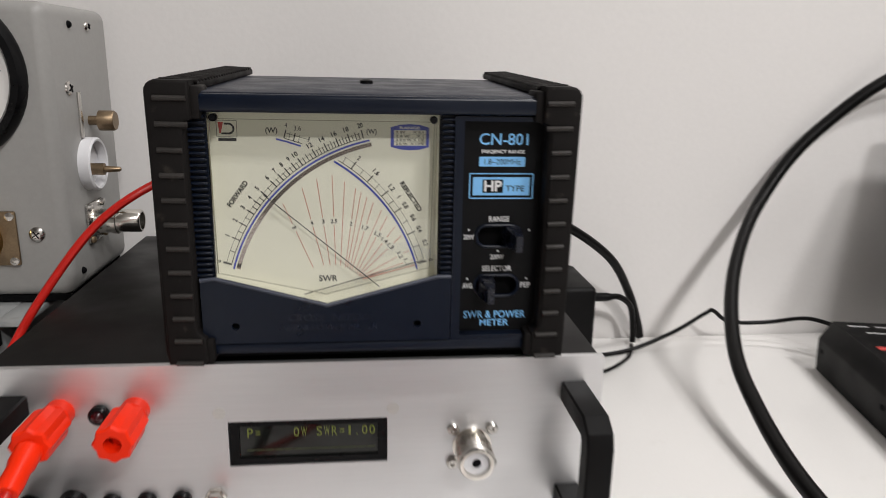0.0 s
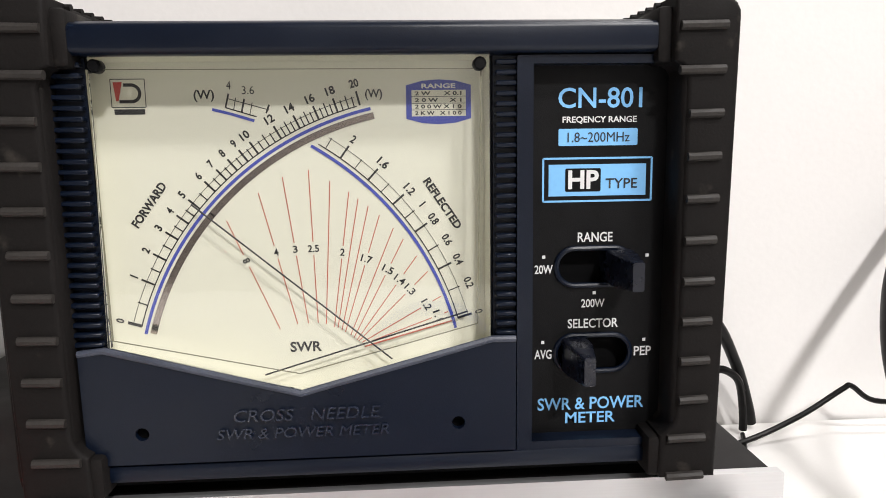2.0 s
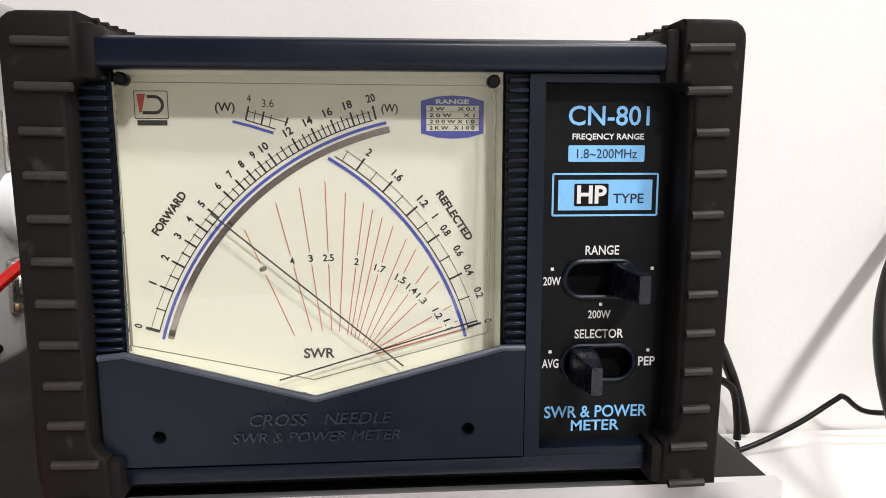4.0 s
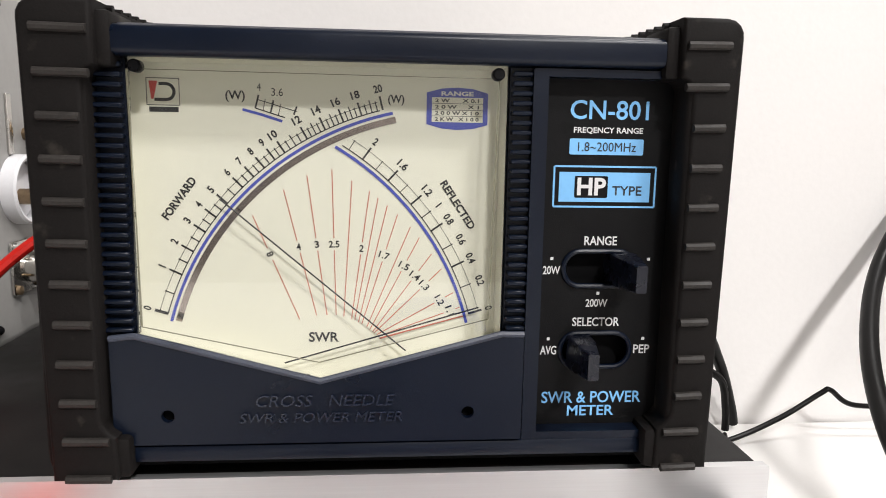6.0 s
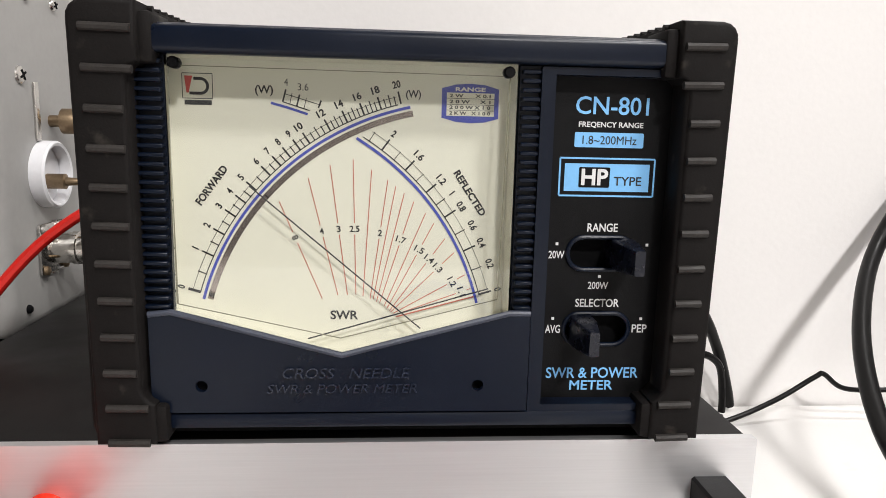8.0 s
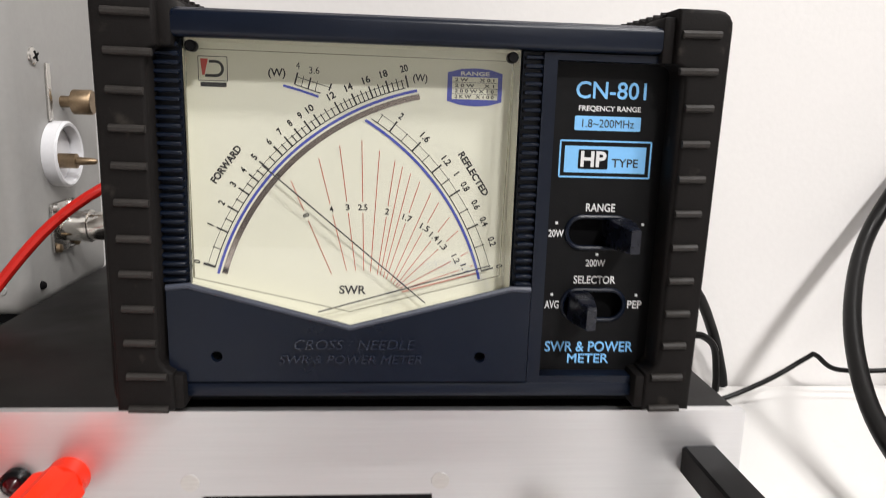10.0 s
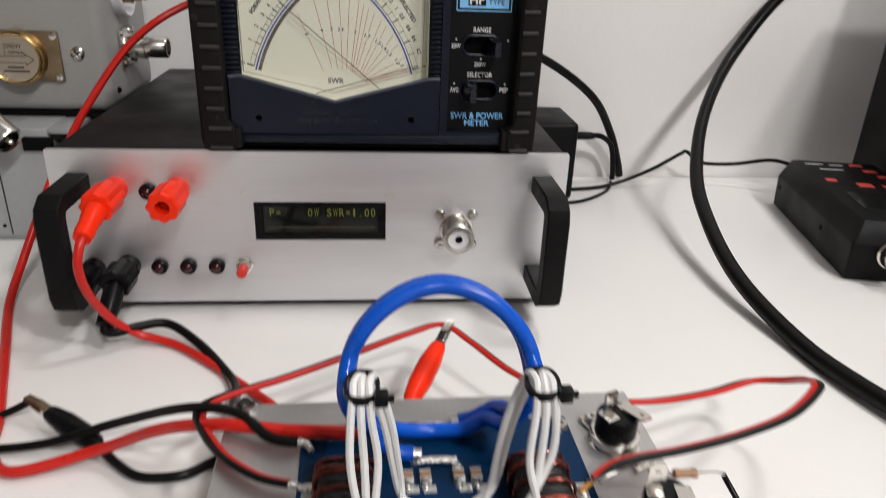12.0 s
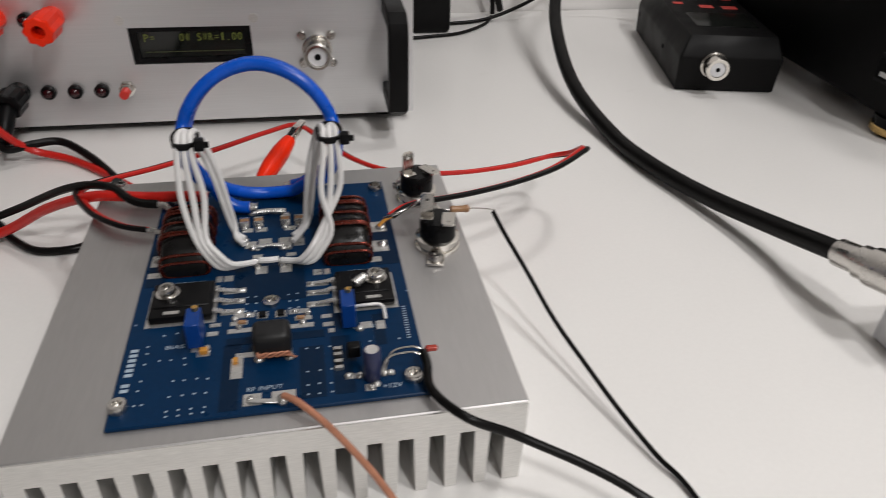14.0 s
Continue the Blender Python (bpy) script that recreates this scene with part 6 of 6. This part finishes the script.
def build_wattmeter():
    x1, y0 = -0.1440, 0.1350
    part("case", box(-0.330, x1, y0, 0.2335, 0.0830, 0.2520, 0.0070, 4), GREYBOX, watt, "grey hammered-paint case")
    # Near-black slab stands in for the shaded gap below the case.
    part("bottom_gasket", box(-0.326, x1 - 0.004, y0 + 0.004, 0.228, 0.0790, 0.0832), VOID, watt)
    ring = part("dial_bezel", lathe([(0.0485, 0), (0.0485, 0.004), (0.0462, 0.0075), (0.0425, 0.0080), (0.0405, 0.0050), (0.0405, 0.002)], "y", (-0.2040, y0, 0.2115), 56), BLACK, watt, "black round bezel")
    face = part("dial_card", lathe([(0.0404, 0.0016), (0.0404, 0.0022)], "y", (-0.2040, y0, 0.2115), 48), DIALWHITE, watt, "white dial card")
    c = (-0.2040, 0.2000)
    ticks = [(c[0] + r0 * math.cos(a), c[1] + r0 * math.sin(a), c[0] + r1 * math.cos(a), c[1] + r1 * math.sin(a)) for k in range(41) for a in (radians(22 + k * 3.4),) for r0, r1 in ((0.0330, 0.0365 if k % 5 else 0.0385),)]
    part("dial_scale", strokes(ticks, y0 - 0.0024, 0.0004), INK, face)
    for k, word in enumerate(("100", "80", "60", "40", "30")):
        a = radians(24 + 11 * k)
        write(face_text(word, c[0] + 0.0302 * math.cos(a), c[1] + 0.0302 * math.sin(a), y0 - 0.0024, 0.0026, 0.0048, turn=math.degrees(a) - 90), INK, face, "numeral")
    write(face_text("WATTS", -0.1905, 0.2120, y0 - 0.0024, 0.0032, 0.0190, turn=-6), INK, face)
    for z, w in ((0.2068, 0.016), (0.2045, 0.020)):
        part("name_bar", strokes([(-0.1900 - w / 2, z + 0.0008, -0.1900 + w / 2, z - 0.0008)], y0 - 0.0024, 0.0011), INK, face)
    part("movement_cover", lathe([(0.0155, 0.0022), (0.0155, 0.0062), (0.0140, 0.0070), (0.0012, 0.0070)], "y", (-0.2040, y0, 0.1880), 36), BRONZE, face, "bronze movement behind the dial's cut-out")
    part("movement_slot", box(-0.2120, -0.1800, y0 - 0.0078, y0 - 0.0068, 0.1800, 0.1840, 0.0004), BLACK, face)
    # element plug on its brass plate
    plate = part("element_plate", box(-0.2215, -0.1715, y0 - 0.0022, y0, 0.1030, 0.1355, 0.0010), BRONZE, watt, "bronze square plate")
    plugp = part("element_plug", lathe([(0.0172, 0), (0.0172, 0.0075), (0.0160, 0.0090), (0.0148, 0.0082), (0.0020, 0.0080)], "y", (-0.1970, y0 - 0.002, 0.1190), 44), BRASS, plate, "brass measuring element")
    part("element_face", lathe([(0.0147, 0.0081), (0.0147, 0.0086)], "y", (-0.1970, y0 - 0.002, 0.1190), 40), SILVERPLATE, plugp, "etched silver face")
    ty = y0 - 0.0108
    write(face_text("2500W", -0.1970, 0.1270, ty, 0.0028, 0.0110), INK, plugp)
    write(face_text("2-30MHz", -0.1965, 0.1228, ty, 0.0022, 0.0130), INK, plugp)
    part("arrow", strokes([(-0.2070, 0.1205, -0.1900, 0.1205), (-0.2070, 0.1165, -0.1900, 0.1165), (-0.1900, 0.1205, -0.1900, 0.1220), (-0.1900, 0.1165, -0.1900, 0.1150), (-0.1900, 0.1220, -0.1850, 0.1185), (-0.1900, 0.1150, -0.1850, 0.1185)], ty, 0.0004), INK, plugp)
    part("name_bar", strokes([(-0.2050, 0.1110, -0.1890, 0.1110), (-0.2020, 0.1135, -0.1920, 0.1135)], ty, 0.0011), INK, plugp)
    for x, z in ((-0.1745, 0.1325), (-0.1745, 0.1060)):
        part("plate_screw", lathe([(0.0026, 0), (0.0024, 0.0012), (0.0008, 0.0016)], "y", (x, y0 - 0.002, z), 14), STEEL, plate)

    def panel_screw(x, z):
        s = part("case_screw", lathe([(0.0046, 0), (0.0044, 0.0010), (0.0030, 0.0021), (0.0012, 0.0024)], "y", (x, y0, z), 22), STEEL, watt)
        for t in (35, 125):
            a, b = 0.0026 * math.cos(radians(t)), 0.0026 * math.sin(radians(t))
            part("cross_slot", strokes([(x - a, z - b, x + a, z + b)], y0 - 0.0026, 0.0007), VOID, s)

    panel_screw(-0.1612, 0.1215)
    part("rivet", lathe([(0.0024, 0), (0.0020, 0.0008), (0.0004, 0.001)], "y", (-0.155, y0, 0.0960), 14), GREYBOX, watt)
    # connectors on the side that faces the meter
    sx = x1

    def side_screw(y, z, r=0.0042, dark=False):
        s = part("side_screw", lathe([(r, 0), (r * 0.95, 0.0008), (r * 0.6, 0.0018), (0.0008, 0.0020)], "x", (sx, y, z), 20), VOID if dark else STEEL, watt)
        if not dark:
            for t in (30, 120):
                c_, s_ = r * 0.6 * math.cos(radians(t)), r * 0.6 * math.sin(radians(t))
                part("cross_slot", box(-0.0001, 0.0003, -r * 0.62, r * 0.62, -0.0004, 0.0004, m=Matrix.Translation((sx + 0.0020, y, z)) @ pose(0, 0, 0, t, 0, 0)), VOID, s)

    side_screw(0.1580, 0.2045)
    side_screw(0.1960, 0.2410, 0.0030)
    # Two small holes, drawn as near-black domes with their shade as colour.
    side_screw(0.1680, 0.2410, 0.0022, True)
    side_screw(0.1500, 0.0950, 0.0022, True)
    jack = part("round_socket", lathe([(0.0165, 0), (0.0165, 0.0062), (0.0155, 0.0072), (0.0142, 0.0068), (0.0138, 0.0040), (0.0146, 0.0005)], "x", (sx, 0.1755, 0.1575), 44), WHITEPLASTIC, watt, "white insulating ring with a brass pin")
    part("socket_floor", lathe([(0.0137, 0.0004), (0.0137, 0.0012)], "x", (sx, 0.1755, 0.1575), 36), WHITEPLASTIC, jack)
    part("pin", lathe([(0.0038, 0.001), (0.0038, 0.010), (0.0022, 0.0105), (0.0016, 0.0190), (0.0008, 0.0200)], "x", (sx, 0.1755, 0.1540), 16), BRONZE, jack)
    knob = part("thumb_screw", lathe([(0.0030, 0), (0.0030, 0.006), (0.0064, 0.0064), (0.0064, 0.0150), (0.0056, 0.0160)], "x", (sx, 0.1860, 0.1835), 28), BRONZE, watt, "knurled bronze thumb screw")
    part("latch", box(sx, sx + 0.0015, 0.1690, 0.1730, 0.1740, 0.2020, 0.0006), STEEL, knob)
    con = part("coax_socket", lathe([(0.0095, 0), (0.0095, 0.002), (0.0078, 0.0022), (0.0078, 0.0120), (0.0085, 0.0122), (0.0085, 0.0150), (0.0074, 0.0152), (0.0074, 0.0290), (0.0066, 0.0300), (0.0056, 0.0300), (0.0056, 0.0180)], "x", (sx, 0.1760, 0.1205), 30), CHROME, watt, "nickel coax socket on the side")
    part("insulator", lathe([(0.0055, 0.012), (0.0055, 0.0200), (0.0010, 0.0202)], "x", (sx, 0.1760, 0.1205), 20), WHITEPLASTIC, con)
    part("socket_flange", box(sx, sx + 0.0020, 0.1630, 0.1890, 0.1080, 0.1335, 0.0015), STEEL, con)
    for y in (0.1655, 0.1865):
        for z in (0.1105, 0.1310):
            part("flange_screw", lathe([(0.0024, 0.002), (0.0022, 0.0036), (0.0010, 0.0042)], "x", (sx, y, z), 14), BRONZE if z < 0.12 else STEEL, con)


build_wattmeter()
watt.location.x += 0.003
watt.location.y -= 0.004

lower = thing("metal_box", "pale galvanised metal box standing on the desk", "equipment box", base=(-0.27, 0.17, 0.0))
part("box_shell", box(-0.3400, -0.1750, 0.1030, 0.2300, 0.0004, 0.0780, 0.0012), PALEBOX, lower)
part("front_lip", box(-0.3390, -0.1760, 0.1010, 0.1030, 0.0040, 0.0690, 0.0006), PALEBOX, lower)
# Slot drawn as a proud bar, its inner shade put into the colour.
part("dark_slot", box(-0.1900, -0.1720, 0.0990, 0.1035, 0.0640, 0.0725, 0.0004), VOID, lower)
part("seam", box(-0.2090, -0.2084, 0.1005, 0.1012, 0.0050, 0.0520), VOID, lower)
part("rivet", lathe([(0.0013, 0), (0.0010, 0.0006)], "y", (-0.2130, 0.1010, 0.0110), 12), VOID, lower)
part("side_flange", box(-0.1752, -0.1600, 0.1040, 0.2250, 0.0740, 0.0775, 0.0006), PALEBOX, lower)
loose = thing("coax_plug", "loose nickel coax plug with an open gold end", "coax plug", base=(-0.22, 0.096, 0.085))
q = (Vector((-0.1840, 0.0800, 0.0720)) - Vector((-0.2300, 0.1000, 0.1040))).normalized().to_track_quat("Z", "Y").to_matrix().to_4x4()
part("plug_shell", lathe([(0.0050, -0.06), (0.0050, 0.0), (0.0068, 0.002), (0.0068, 0.024), (0.0086, 0.0255), (0.0092, 0.030), (0.0092, 0.052), (0.0084, 0.054), (0.0072, 0.053), (0.0070, 0.036)], at=(-0.2300, 0.1000, 0.1040), seg=30, turn=q), STEEL, loose)
part("plug_inside", lathe([(0.0069, 0.030), (0.0069, 0.038), (0.0010, 0.0382)], at=(-0.2300, 0.1000, 0.1040), seg=24, turn=q), BRASS, loose)
part("plug_pin", lathe([(0.0019, 0.036), (0.0019, 0.054), (0.0008, 0.056)], at=(-0.2300, 0.1000, 0.1040), seg=12, turn=q), CHROME, loose)

# ---------------------------------------------------------------- black equipment beside the coax
tuner = thing("antenna_tuner", "low black metal radio unit with red displays and a coax socket", "radio unit", (0.3490, 0.0325, 0.0), turn=-11)
bm = bmesh.new()
TW, TD = 0.0750, 0.1480
rings = [[bm.verts.new((x, y, z)) for x, y in pts] for z, pts in ((0.0006, [(0, 0), (TW, 0), (TW, TD), (0, TD)]), (0.0260, [(-0.001, -0.001), (TW + 0.001, -0.001), (TW + 0.001, TD + 0.001), (-0.001, TD + 0.001)]), (0.0410, [(0.0060, 0.0070), (TW - 0.004, 0.0070), (TW - 0.004, TD - 0.002), (0.0060, TD - 0.002)]))]
for a, b in zip(rings, rings[1:]):
    for k in range(4):
        bm.faces.new((a[k], a[(k + 1) % 4], b[(k + 1) % 4], b[k]))
bm.faces.new(rings[0][::-1])
bm.faces.new(rings[-1])
bmesh.ops.bevel(bm, geom=bm.edges[:], offset=0.0012, segments=2, profile=0.5, affect="EDGES")
part("case", bm, BLACK_MATT, tuner, auto=20)
part("top_window", box(0.0160, 0.0640, 0.0280, 0.0640, 0.0406, 0.0416, 0.0003), LCDGLASS, tuner, "dark glossy window")
for x, y, w, h in ((0.0130, 0.0900, 0.008, 0.005), (0.0330, 0.0800, 0.011, 0.008), (0.0510, 0.0780, 0.012, 0.008), (0.0480, 0.1350, 0.010, 0.005), (0.0530, 0.1200, 0.010, 0.005), (0.0580, 0.1060, 0.008, 0.005)):
    part("red_mark", box(x, x + w, y, y + h, 0.0408, 0.0417, 0.0003), PRINT_RED, tuner, "red display mark")
for x, y, w in ((0.0130, 0.1350, 0.014), (0.0200, 0.1220, 0.018), (0.0320, 0.1350, 0.010)):
    part("small_print_bar", box(x, x + w, y, y + 0.0014, 0.0408, 0.0412), PRINT_WHITE, tuner)
sock = part("coax_socket", lathe([(0.0098, 0), (0.0098, 0.003), (0.0088, 0.0035), (0.0088, 0.012), (0.0080, 0.0135), (0.0058, 0.0135), (0.0056, 0.009)], "y", (0.0245, -0.0006, 0.0215), 32), CHROME, tuner, "bright coax socket")
part("insulator", lathe([(0.0055, 0.008), (0.0055, 0.0128), (0.0018, 0.0130)], "y", (0.0245, -0.0006, 0.0215), 22), WHITEPLASTIC, sock)
part("centre_hole", lathe([(0.0016, 0.0129), (0.0016, 0.0133)], "y", (0.0245, -0.0006, 0.0215), 12), VOID, sock)
for y in (0.05, 0.14):
    part("side_screw", lathe([(0.0020, -0.0016), (0.0020, -0.0006)], "x", (0.0005, y, 0.0180), 12), VOID, tuner)

psu = thing("power_supply", "black power supply on gold-rimmed feet, beside the radio unit", "power supply", (0.4530, -0.0850, 0.0), turn=0)
part("case", box(0.0, 0.1800, 0.0, 0.2850, 0.0120, 0.2100, 0.0050, 3), BLACK_MATT, psu)
part("front_panel", box(0.0040, 0.1760, -0.0040, 0.0, 0.0160, 0.2060, 0.0015), BLACK, psu)
rim = part("switch_frame", box(-0.0025, 0.0002, 0.0150, 0.0430, 0.0330, 0.0520, 0.0010), BLACK, psu)
part("rocker", box(-0.0052, -0.0020, 0.0180, 0.0400, 0.0360, 0.0490, 0.0012), VOID, rim)
part("rocker_mark", box(-0.0056, -0.0051, 0.0230, 0.0350, 0.0385, 0.0415), PRINT_WHITE, rim)
for x, y in ((0.016, 0.026), (0.160, 0.026), (0.020, 0.262), (0.160, 0.262)):
    foot = part("foot", lathe([(0.0150, 0.0), (0.0165, 0.003), (0.0165, 0.0122)], at=(x, y, 0.0004), seg=28), BLACK, psu)
    part("gold_rim", lathe([(0.0166, 0.0008), (0.0174, 0.0015), (0.0174, 0.0050), (0.0166, 0.0058)], at=(x, y, 0.0004), seg=28, close=False), BRASS, foot)
